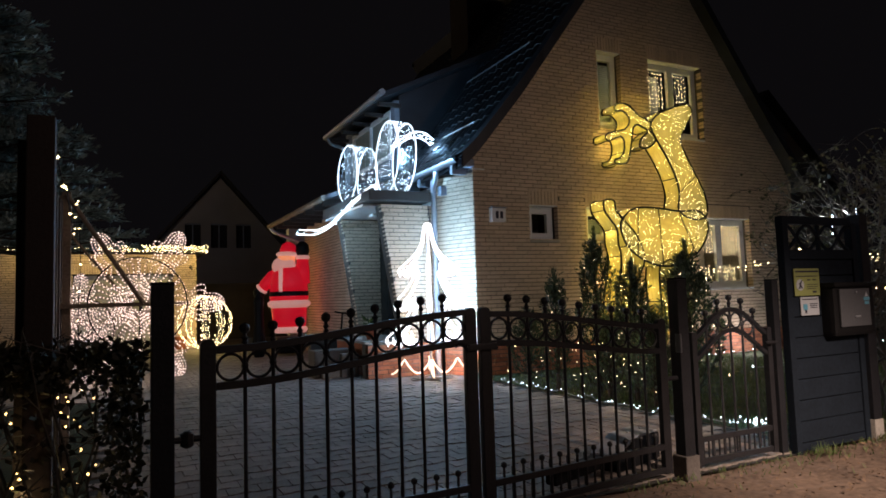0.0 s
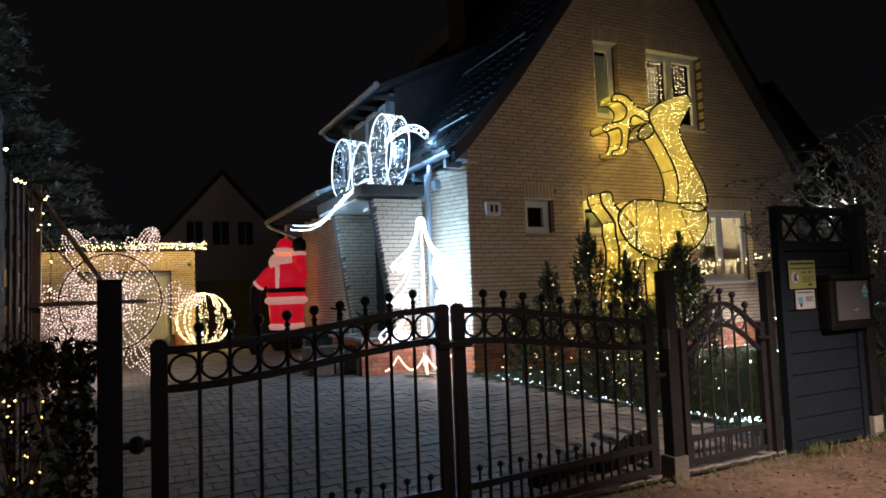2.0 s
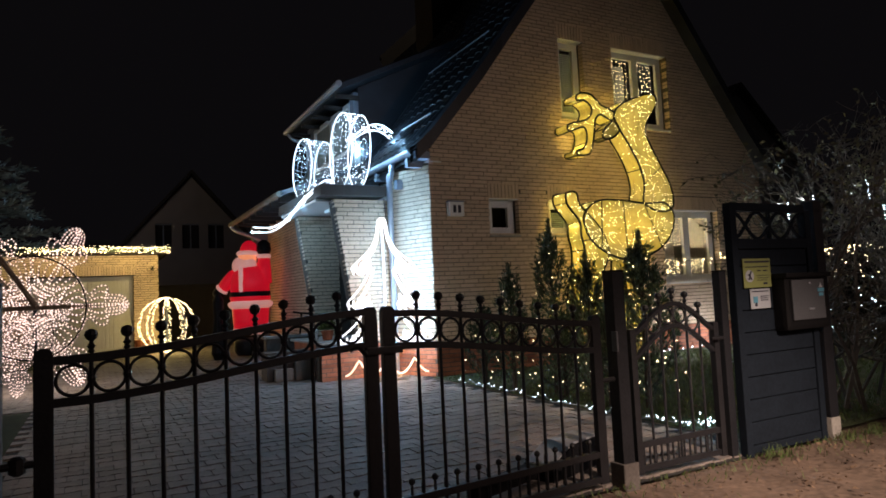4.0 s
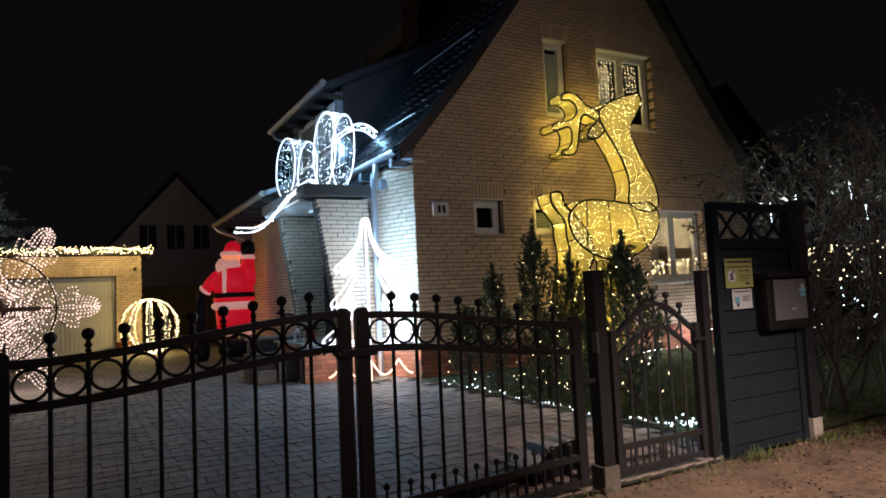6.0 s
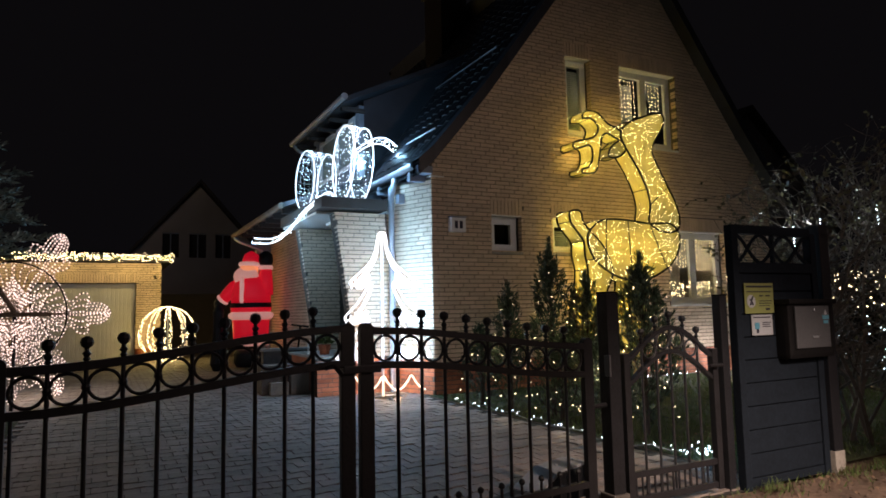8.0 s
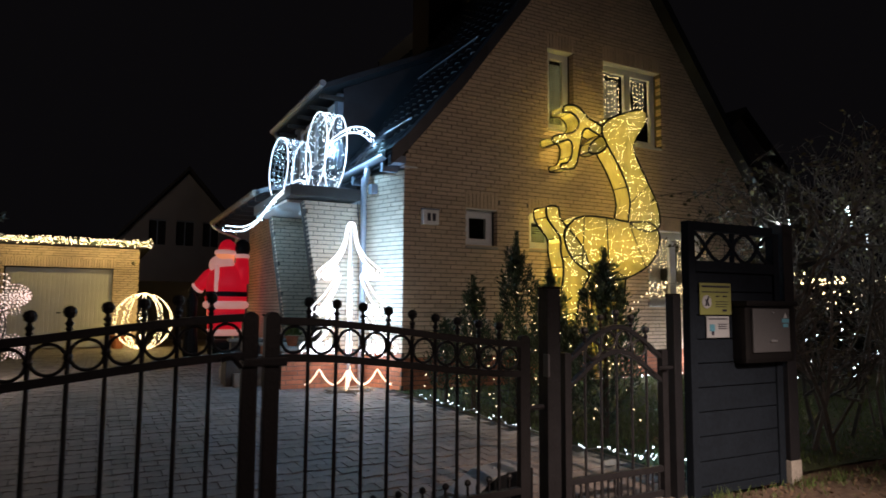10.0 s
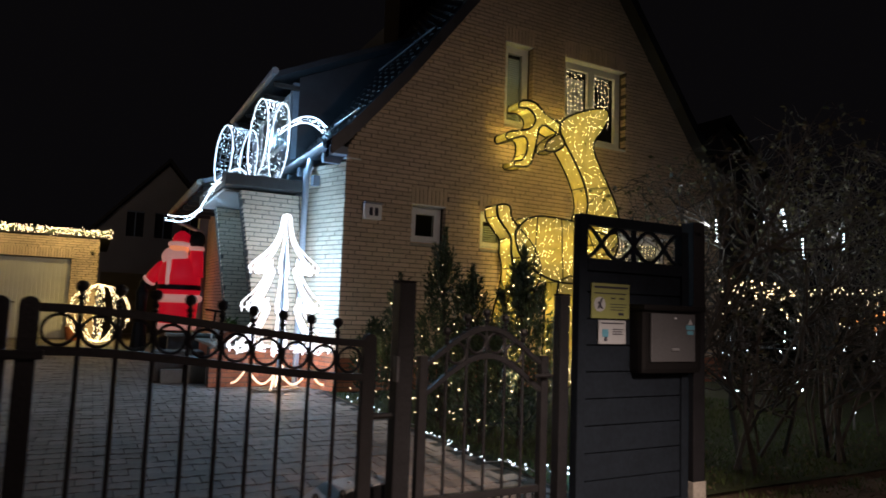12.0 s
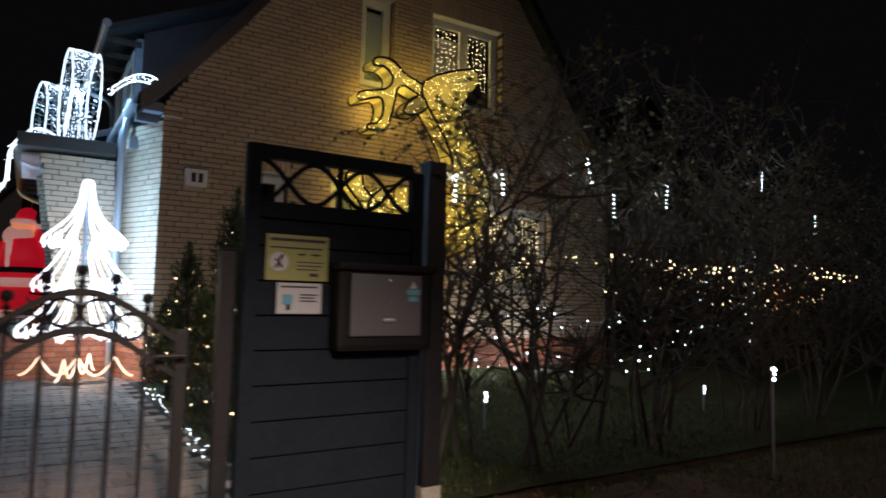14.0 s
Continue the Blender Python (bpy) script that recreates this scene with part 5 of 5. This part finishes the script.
lantern = thing("lantern", "small white lantern on the landing", "lantern", (-1.27, 1.75, 0.54))
part("base", boxed(-0.05, 0.05, -0.05, 0.05, 0, 0.02, 0.004), WHITE, lantern)
for u in (-0.042, 0.042):
    for v in (-0.042, 0.042):
        part("corner_post", boxed(u - 0.006, u + 0.006, v - 0.006, v + 0.006, 0.02, 0.14), WHITE, lantern)
part("roof", lathe(bmesh.new(), [(0.075, 0.14), (0.03, 0.19), (0.005, 0.21)], (0, 0, 0), 4), WHITE, lantern)
hose = thing("hose_reel", "coil of dark hose hanging on the wall", "hose", (-0.06, 0.75, 1.45))
for k in range(4):
    part("coil", tube(bmesh.new(), [(-0.02 * k, 0.17 * math.cos(2 * math.pi * i / 24), (0.2 + 0.01 * k) * math.sin(2 * math.pi * i / 24)) for i in range(24)], 0.012, 6, True), BLACK, hose)
wire = thing("wall_cable", "black cable hanging down the porch wing", "cable", (-0.36, 0.735, 2.66))
part("strand", tube(bmesh.new(), smooth([(-0.06, 0, 0), (-0.03, -0.005, -0.4), (0.01, 0, -0.8), (0.02, 0, -1.5), (0.0, 0, -2.1)], 4), 0.006, 5), INK, wire)
camera_box = thing("security_floodlight", "small grey floodlight under the eave", "lamp", (-0.2, 0.55, 2.86))
part("housing", boxed(-0.1, 0.1, -0.06, 0.06, -0.08, 0.06, 0.01), GREYWOOD, camera_box)
part("bracket", boxed(0.1, 0.2, -0.02, 0.02, -0.03, 0.03, 0.005), GREYWOOD, camera_box)

# ---- garage ----
brick_wall("wall_garage", [(-8.0, 0), (-5.85, 0), (-5.85, 2.08), (-3.42, 2.08), (-3.42, 0), (-2.8, 0), (-2.8, 2.62), (-8.0, 2.62)], [], 0.25, "yellow brick garage front", place=pose(0, 11.1, 0), z1=2.62, lintels=[rect(-5.9, -3.37, 2.08, 2.32)])
part("wall_garage_side", boxed(-3.05, -2.8, 11.36, 16.5, 0, 2.62), PLASTER, None, "plain garage side wall", "structure")
part("garage_roof", boxed(-8.1, -2.55, 10.9, 16.6, 2.64, 2.8, 0.01), FARROOF, None, "flat garage roof with a dark edge", "structure")
gd = thing("garage_door", "pale up-and-over garage door with vertical ribs", "garage door", (-4.63, 11.24, 0))
part("leaf", boxed(-1.2, 1.2, 0.0, 0.03, 0.02, 2.06, 0.005), GARAGE, gd)
for k in range(24):
    part("rib", boxed(-1.18 + k * 0.1, -1.11 + k * 0.1, -0.014, 0.0, 0.04, 2.04, 0.004), GARAGE, gd)
part("handle", boxed(-0.05, 0.05, -0.05, -0.014, 0.9, 0.93, 0.004), POSTMETAL, gd)
garland = thing("light_garland", "evergreen garland thick with warm lights along the garage edge", "fairy lights", (-5.3, 10.82, 2.75))
part("core", tube(bmesh.new(), [(-2.8 + k * 0.24, 0, 0.015 * math.sin(k * 1.7)) for k in range(24)], 0.05, 6), CEDAR, garland)
dots("bulbs", [(random.uniform(-2.8, 2.78), random.uniform(-0.09, 0.05), random.gauss(0, 0.045)) for _ in range(1050)], 0.0105, LED_WARM, garland)
wl = thing("wall_lamp", "small round wall lamp on the garage", "lamp", (-2.95, 11.05, 2.25))
part("arm", tube(bmesh.new(), [(0, 0.04, 0), (0, -0.08, 0.02)], 0.015, 6), POSTMETAL, wl)
part("globe", lathe(bmesh.new(), [(0.01, -0.07), (0.06, -0.03), (0.06, 0.03), (0.01, 0.07)], (0, -0.12, 0), 10), GLASS, wl)
bin_ob = thing("plant_pot", "terracotta pot beside the garage door", "pot", (-3.25, 10.85, 0))
part("pot", lathe(bmesh.new(), [(0.13, 0), (0.18, 0.3), (0.19, 0.34), (0.16, 0.34)], (0, 0, 0), 14), TERRACOTTA, bin_ob)


# ---- houses beyond ----
def far_house(label, x0, x1, y0, y1, eave, ridge, wins, roof_mat=FARROOF):
    h = thing("neighbour_house", label, "house", ((x0 + x1) / 2, y0, 0))
    w = (x1 - x0) / 2
    bm = slab([(-w, 0), (w, 0), (w, eave), (0, ridge), (-w, eave)], [rect(*q) for q in wins], 0.3)
    part("gable_wall", bm, FARWALL, h)
    part("side_wall", boxed(-w, -w + 0.3, 0.3, y1 - y0, 0, eave), FARWALL, h)
    part("side_wall", boxed(w - 0.3, w, 0.3, y1 - y0, 0, eave), FARWALL, h)
    for s in (1, -1):
        verts = [(s * (w + 0.4), -0.3, eave - 0.4), (0, -0.3, ridge + 0.15), (0, y1 - y0, ridge + 0.15), (s * (w + 0.4), y1 - y0, eave - 0.4)]
        verts += [(a, b, c + 0.2) for a, b, c in verts]
        raw("roof", verts, [(0, 1, 2, 3), (7, 6, 5, 4), (0, 4, 5, 1), (3, 2, 6, 7), (0, 3, 7, 4)], roof_mat, h)
    for a, b, c, d in wins:
        # near-black panes carry the shade of unlit rooms in their colour
        win = part("window", boxed(a, b, 0.15, 0.2, c, d), ROOM_SHADE, h)
        part("frame", boxed(a, b, 0.1, 0.15, d - 0.06, d), GREYWOOD, win)
        part("mullion", boxed((a + b) / 2 - 0.03, (a + b) / 2 + 0.03, 0.1, 0.149, c, d - 0.06), GREYWOOD, win)
    return h


far_house("dim neighbouring gabled house with three dark windows", -3.4, 3.75, 28, 38, 4.0, 8.0, [(-1.8, -1.0, 4.2, 5.5), (-0.5, 0.35, 4.2, 5.5), (0.8, 1.6, 4.2, 5.5)])
far_house("dark neighbouring house beyond the garden", 13.5, 24, 9, 20, 4.4, 8.8, [])
part("far_fence", boxed(-2.7, 2.5, 14.9, 15.0, 0, 1.9), DARKWOOD, None, "dark board fence behind the drive", "structure")

# ---- plants ----


def thuja(label, x, y, height, radius, sprays, bulbs):
    t = thing("thuja", label, "conifer", (x, y, 0), "columnar conifers")
    part("trunk", tube(bmesh.new(), [(0, 0, 0), (0.01, 0, height * 0.5), (0, 0.01, height * 0.93)], [0.03, 0.02, 0.004], 6), BARK, t)
    verts, faces = [], []
    limbs = bmesh.new()
    count = 34
    for k in range(count):
        f = (k + random.random()) / count
        a = k * 2.4 + random.uniform(-0.4, 0.4)
        z0 = 0.04 + f * height * 0.78
        rise = (height - z0) * random.uniform(0.22, 0.42) + 0.08
        out = radius * (1 - f) ** 0.7 * random.uniform(0.7, 1.25) + 0.02
        base, tip = Vector((0, 0, z0)), Vector((out * math.cos(a), out * math.sin(a), z0 + rise))
        mid = base.lerp(tip, 0.5) + Vector((math.cos(a), math.sin(a), -0.3)) * out * 0.3
        curve = smooth([base, mid, tip], 4)
        tube(limbs, curve, 0.004, 3)
        for _ in range(sprays // count):
            u = random.random() ** 0.7
            p = curve[min(len(curve) - 1, int(u * len(curve)))] + Vector((random.gauss(0, 0.022), random.gauss(0, 0.022), random.gauss(0, 0.03)))
            d = Vector((math.cos(a) * 0.5 + random.uniform(-0.7, 0.7), math.sin(a) * 0.5 + random.uniform(-0.7, 0.7), random.uniform(0.3, 1.3))).normalized()
            spray(verts, faces, p, d, random.uniform(0.03, 0.085), random.uniform(0.004, 0.011))
    for _ in range(sprays // 10):
        u = random.random()
        spray(verts, faces, Vector((random.gauss(0, 0.012), random.gauss(0, 0.012), height * (0.7 + 0.28 * u))), Vector((random.uniform(-0.5, 0.5), random.uniform(-0.5, 0.5), 1)).normalized(), random.uniform(0.03, 0.07), 0.006)
    part("limbwork", limbs, BARK, t, kind="stuff")
    raw("crown", verts, faces, CEDAR, t, kind="stuff")
    turns = 5
    line = []
    for k in range(bulbs * 3):
        u = k / (bulbs * 3)
        a = u * turns * 6.283
        r = radius * (1 - u) ** 0.75 * 1.0 + 0.06
        line.append(Vector((r * math.cos(a), r * math.sin(a), 0.1 + u * height * 0.8)))
    part("light_cable", tube(bmesh.new(), line, 0.002, 3), INK, t)
    dots("bulbs", [tuple(p + Vector((random.uniform(-0.03, 0.03), random.uniform(-0.03, 0.03), random.uniform(-0.04, 0.04)))) for p in line[::3]], 0.0068, LED_WARM, t)


thuja("slim dark green thuja wound with warm lights", -0.02, -1.98, 1.5, 0.2, 2600, 22)
thuja("tallest slim thuja wound with warm lights", 0.27, -2.4, 1.98, 0.26, 4200, 30)
thuja("slim thuja with warm lights beside the lawn edge", 0.21, -3.08, 1.56, 0.25, 3400, 26)
thuja("broad dense thuja with warm lights near the gate", 0.3, -3.76, 1.7, 0.32, 5200, 34)
thuja("low bushy young thuja at the drive corner", -0.05, -1.4, 1.0, 0.22, 2200, 14)
thuja("low bushy young thuja between taller ones", 0.12, -2.75, 0.9, 0.24, 2200, 14)
thuja("low bushy young thuja at the lawn corner", 0.12, -3.45, 0.95, 0.25, 2400, 16)


def string(label, pts, n, bulb, mat, jitter=0.02):
    s = thing("fairy_lights", label, "fairy lights", (0, 0, 0), "fairy light strings")
    line = [p + Vector((random.uniform(-jitter, jitter), random.uniform(-jitter, jitter), random.uniform(0, jitter))) for p in smooth(pts, n)]
    part("cable", tube(bmesh.new(), line, 0.003, 4), STEEL, s)
    dots("bulbs", [tuple(p + Vector((0, 0, 0.012))) for p in line], bulb, mat, s)


string("string of cool white lights along the lawn edge", [(-0.14, -0.9, 0.02), (-0.16, -1.8, 0.02), (-0.2, -2.9, 0.02), (-0.26, -3.8, 0.02), (-0.18, -4.4, 0.02), (0.04, -4.7, 0.03)], 11, 0.0062, LED_COOL, 0.045)
string("string of cool white lights along the house wall", [(2.2, -0.3, 0.03), (3.4, -0.35, 0.03), (4.6, -0.3, 0.03), (6.4, -0.3, 0.05)], 8, 0.012, LED_COOL)
bunch = thing("light_bundle", "bundle of cool white bulbs lying on the lawn", "fairy lights", (0.05, -4.68, 0.03))
dots("bulbs", [(random.gauss(0, 0.09), random.gauss(0, 0.07), abs(random.gauss(0, 0.035))) for _ in range(22)], 0.0075, LED_COOL, bunch)
lamp("light_bundle_light", (0.05, -4.7, 0.12), 1.6, COOL, 0.05)


def grass():
    verts, faces = [], []
    for _ in range(24000):
        x, y = random.uniform(-0.12, 5.0), random.uniform(-5.25, -0.1)
        if random.random() < 0.04:
            x, y = random.uniform(-2.2, 4.5), -5.45 - abs(random.gauss(0, 0.16))
        h, a = random.uniform(0.02, 0.06), random.uniform(0, 6.283)
        if random.random() < 0.12:
            x, y, h = random.uniform(2.2, 7.0), random.uniform(-6.6, -5.5), h * 1.5
        elif random.random() < 0.012:
            x, y, h = random.gauss(random.choice((-0.35, 0.42, 0.75, 1.3, 1.9)), 0.06), -5.5 - abs(random.gauss(0, 0.06)), h * 1.6
        b = len(verts)
        verts += [(x - 0.004 * math.cos(a), y - 0.004 * math.sin(a), 0), (x + 0.004 * math.cos(a), y + 0.004 * math.sin(a), 0), (x + 0.02 * math.sin(a), y + 0.02 * math.cos(a), h)]
        faces.append((b, b + 1, b + 2))
    raw("grass", verts, faces, GRASS, None, "short damp grass blades", "stuff")
    verts, faces = [], []
    for _ in range(6500):
        x, y = random.uniform(-3.0, 6), random.uniform(-7.6, -5.45) if random.random() < 0.85 else random.uniform(-5.3, -4)
        if y > -5.45 and x < -0.1:
            continue
        if x < 0 and random.random() < 0.6:
            continue
        a, r = random.uniform(0, 6.283), random.uniform(0.007, 0.022)
        b = len(verts)
        verts += [(x + r * math.cos(a + k * 1.57) * (1 if k % 2 else 0.55), y + r * math.sin(a + k * 1.57) * (1 if k % 2 else 0.55), 0.006 + random.uniform(0, 0.02)) for k in range(4)]
        faces.append((b, b + 1, b + 2, b + 3))
    raw("fallen_leaves", verts, faces, DRYLEAF, None, "dry brown leaves scattered on the verge", "stuff")


grass()


def shrub(label, x, y, height, spread, stems, leaf_mat, leaves, group="shrubs along the fence"):
    s = thing("shrub", label, "shrub", (x, y, 0), group)
    bm, tips = bmesh.new(), []

    def grow(p, d, length, r, level):
        pts, radii, q = [p], [r], p
        n = 4 if level < 2 else 3
        for k in range(n):
            d = (d + Vector((random.uniform(-1, 1), random.uniform(-1, 1), random.uniform(-0.5, 0.8))) * (0.26 + 0.1 * level)).normalized()
            ahead = q + d * length / n
            if ahead.x + x < (0.62 if ahead.z < 1.65 else 0.3) + random.uniform(-0.12, 0.12):
                d.x = abs(d.x)
            if ahead.z > min(2.9, 2.12 + 0.6 * (ahead.x + x - 0.45)) + random.uniform(-0.15, 0.1):
                d.z = -0.5 * abs(d.z)
            q = q + d * length / n
            pts.append(q)
            radii.append(r * (1 - 0.62 * (k + 1) / n))
        tube(bm, pts, radii, 4 if level < 2 else 3)
        if level < 3:
            for k in range((5, 4, 3)[level]):
                i = random.randint(1, n)
                side = Vector((random.uniform(-1, 1), random.uniform(-1, 1), random.uniform(-0.2, 0.7))).normalized()
                grow(pts[i], (d * 0.5 + side).normalized(), length * random.uniform(0.4, 0.65), radii[i] * 0.8 + 0.0014, level + 1)
        if level >= 2:
            tips.extend(pts[1:])

    for _ in range(stems):
        a = random.uniform(0, 6.283)
        base = Vector((random.uniform(-0.2, 0.2) * spread, random.uniform(-0.15, 0.15) * spread, 0))
        grow(base, Vector((math.cos(a) * spread * 0.3, math.sin(a) * spread * 0.25, 1)).normalized(), height * random.uniform(0.55, 0.8), random.uniform(0.012, 0.024), 0)
    part("branchwork", bm, TWIG, s, kind="stuff")
    verts, faces = [], []
    for _ in range(leaves):
        p = random.choice(tips)
        if p.z < 0.62 * height and random.random() < 0.8:
            continue
        d = Vector((random.uniform(-1, 1), random.uniform(-1, 1), random.uniform(-1, 0.4))).normalized()
        spray(verts, faces, p, d, random.uniform(0.03, 0.06), random.uniform(0.01, 0.02))
    raw("leaves", verts, faces, leaf_mat, s, kind="stuff")


for x, y, h, sp, st, lv in ((0.82, -4.95, 2.4, 0.6, 3, 330), (1.2, -4.6, 2.5, 0.7, 3, 420), (1.6, -4.95, 2.7, 0.9, 4, 700), (2.2, -4.6, 2.7, 1.0, 4, 800), (2.7, -4.95, 2.5, 1.0, 5, 800), (3.2, -4.5, 2.7, 1.0, 5, 800), (3.8, -4.9, 2.5, 1.0, 5, 800), (4.4, -4.5, 2.6, 1.0, 5, 800), (5.1, -4.85, 2.5, 1.0, 5, 800), (5.8, -4.5, 2.5, 1.0, 5, 800), (6.6, -4.8, 2.5, 1.0, 5, 800), (7.5, -4.6, 2.5, 1.0, 5, 520), (8.5, -4.7, 2.4, 1.0, 5, 520)):
    shrub("tangled half-bare shrub with brown twigs", x, y, h, sp, st, LEAF, lv)


def hedge():
    h = thing("hedge", "clipped dark hedge with warm lights inside", "hedge", (-5.9, -5.35, 0))
    bm = bmesh.new()
    for k in range(70):
        x, y = random.uniform(-1.15, 1.16), random.uniform(-0.2, 0.2)
        pts = [Vector((x, y, 0))]
        for i in range(5):
            pts.append(pts[-1] + Vector((random.uniform(-0.08, 0.08), random.uniform(-0.08, 0.08), 0.2)))
        tube(bm, pts, [0.008, 0.007, 0.006, 0.005, 0.004, 0.003], 4)
        for i in range(1, 6):
            for _ in range(2):
                tube(bm, [pts[i], pts[i] + Vector((random.uniform(-0.15, 0.15), random.uniform(-0.15, 0.15), random.uniform(0, 0.12)))], 0.0025, 3)
    part("branchwork", bm, TWIG, h)
    verts, faces = [], []
    for _ in range(16000):
        x = random.uniform(-1.2, 1.18)
        z = 1.03 * random.random() ** 0.6 + 0.03 * noise.noise((x * 4, 0, 1))
        y = random.uniform(-0.27, 0.27)
        if 0.2 < x < 1.03 and z < 0.86 and random.random() < 0.88:
            continue
        d = Vector((random.uniform(-1, 1), random.uniform(-1, 1), random.uniform(-1, 1))).normalized()
        spray(verts, faces, Vector((x, y, z)), d, random.uniform(0.03, 0.06), random.uniform(0.01, 0.018))
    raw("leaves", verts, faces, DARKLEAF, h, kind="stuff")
    dots("bulbs", [(random.uniform(0.12, 1.02), random.uniform(-0.16, 0.25), random.uniform(0.03, 0.84)) for _ in range(150)], 0.005, LED_AMBER, h)


hedge()


def spruce_tree():
    t = thing("blue_spruce", "large blue spruce with dense needled branches", "conifer", (-6.25, -1.2, 0))
    height = 5.5
    part("trunk", tube(bmesh.new(), [(0, 0, 0), (0, 0, height * 0.6), (0, 0, height)], [0.13, 0.07, 0.01], 8), BARK, t)
    bm, verts, faces = bmesh.new(), [], []
    z = 1.9
    while z < height - 0.1:
        reach = 2.3 * (1 - z / height) + 0.05
        for k in range(24):
            a = random.uniform(0, 6.283)
            r = reach * random.uniform(0.75, 1.1)
            base = Vector((0, 0, z + random.uniform(-0.1, 0.1)))
            tip = base + Vector((r * math.cos(a), r * math.sin(a), -0.1 * r + 0.18 * r * r * 0.3))
            tube(bm, [base, (base + tip) / 2 + Vector((0, 0, -0.06 * r)), tip], [0.014, 0.009, 0.003], 4)
            n = int(34 * r) + 8
            for i in range(n):
                f = 0.25 + 0.75 * i / n
                p = base.lerp(tip, f)
                side = Vector((-math.sin(a), math.cos(a), 0)) * random.choice((-1, 1))
                d = (Vector((math.cos(a), math.sin(a), 0.1)) + side * random.uniform(0.4, 1.1) + Vector((0, 0, random.uniform(-0.35, 0.5)))).normalized()
                ln = random.uniform(0.1, 0.2) * (1.2 - f * 0.4)
                for _ in range(4):
                    q = p + d * ln * random.uniform(0, 0.7)
                    spray(verts, faces, q, (d + Vector((random.uniform(-0.6, 0.6), random.uniform(-0.6, 0.6), random.uniform(-0.4, 0.8)))).normalized(), random.uniform(0.05, 0.1), 0.012)
        z += 0.19
    part("branchwork", bm, BARK, t)
    raw("needles", verts, faces, SPRUCE, t, kind="stuff")


spruce_tree()

# falling-light tubes and far lights among the shrubs
for x, y, z, lean in ((1.95, -5.0, 1.86, -14), (2.17, -5.0, 1.64, -3), (0.9, -4.9, 1.64, 3), (1.27, -4.9, 1.72, -3), (2.72, -5.0, 1.76, 4), (3.94, -5.0, 2.02, 3), (4.76, -5.0, 1.72, 4)):
    st = thing("meteor_light", "hanging tube of cool white falling lights", "light tube", (x, y, z), "hanging light tubes")
    part("tube", tube(bmesh.new(), [(0, 0, 0.0), (0.02 * lean / 4, 0, 0.28)], 0.012, 6), GLASS, st)
    part("hanger", tube(bmesh.new(), [(0.02 * lean / 4, 0, 0.28), (0.03 * lean / 4, 0.02, 0.5)], 0.003, 4), INK, st)
    dots("bulbs", [(0.02 * lean / 4 * k / 9, -0.012, 0.28 * k / 9) for k in range(6)], 0.0085, LED_COOL, st)
for x, y, z in ((2.66, -5.85, 0.66), (1.9, -3.9, 0.3), (4.4, -4.1, 0.25)):
    st = thing("garden_spike_light", "short garden spike light with a cool white tip", "garden lamp", (x, y, 0), "garden spike lights")
    part("spike", tube(bmesh.new(), [(0, 0, -0.03), (0, 0, z)], 0.012, 6), STEEL, st)
    dots("bulbs", [(0, -0.012, z), (0.01, -0.012, z - 0.03), (0, -0.012, z - 0.06)], 0.016, LED_COOL, st)
string("warm light chain strung over the garden behind the shrubs", [(2.85, -1.5, 0.0), (2.9, -1.5, 1.2), (3.9, -1.5, 1.45), (5.4, -1.5, 1.58), (7.2, -1.5, 1.52), (8.9, -1.5, 1.62), (11.4, -1.5, 1.75)], 12, 0.013, LED_WARM, 0.1)
string("warm light chain on a far hedge", [(6.5, 0.6, 1.75), (8.5, 0.8, 1.8), (11, 1.0, 1.7), (14, 1.0, 1.8), (18, 1.0, 1.75)], 34, 0.024, LED_WARM, 0.2)
string("warm light chain lower on a far hedge", [(7.0, 0.5, 1.45), (9.5, 0.8, 1.5), (12, 0.9, 1.35), (16, 1.0, 1.45)], 22, 0.021, LED_WARM, 0.3)
string("cool light chain lying among the shrubs", [(1.4, -3.9, 0.3), (2.4, -3.7, 0.5), (3.6, -3.8, 0.35), (5.0, -3.6, 0.55), (6.5, -3.5, 0.4)], 9, 0.011, LED_COOL, 0.28)
string("string of small cool lights wound through the shrubs", [(1.0, -4.3, 0.5), (2.0, -4.4, 0.8), (3.0, -4.2, 0.6), (4.2, -4.2, 1.0), (5.6, -4.0, 0.7)], 8, 0.009, LED_COOL, 0.3)
string("warm light chain on the far garden edge", [(8.0, 1.25, 1.1), (10, 1.3, 1.25), (13, 1.25, 1.0), (17, 1.3, 1.15)], 18, 0.02, LED_WARM, 0.25)
# added bulbs stand in for an orange glow of unknown source
orange = thing("light_bundle", "cluster of orange bulbs added for a far orange glow", "fairy lights", (15.0, 1.3, 1.3))
dots("bulbs", [(random.gauss(0, 0.5), random.uniform(-0.1, 0.1), random.gauss(0, 0.2)) for _ in range(40)], 0.03, LED_ORANGE, orange)
far_hedge = thing("far_hedge", "dark far hedge carrying light chains", "hedge", (12, 1.6, 0))
hv, hf = [], []
for _ in range(4000):
    spray(hv, hf, Vector((random.uniform(-5, 7), random.uniform(-0.4, 0.4), random.uniform(0, 1.8))), Vector((random.uniform(-1, 1), random.uniform(-1, 1), random.uniform(-1, 1))).normalized(), 0.14, 0.05)
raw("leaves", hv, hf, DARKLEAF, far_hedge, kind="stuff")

# ---- paving pieces ----
paving()
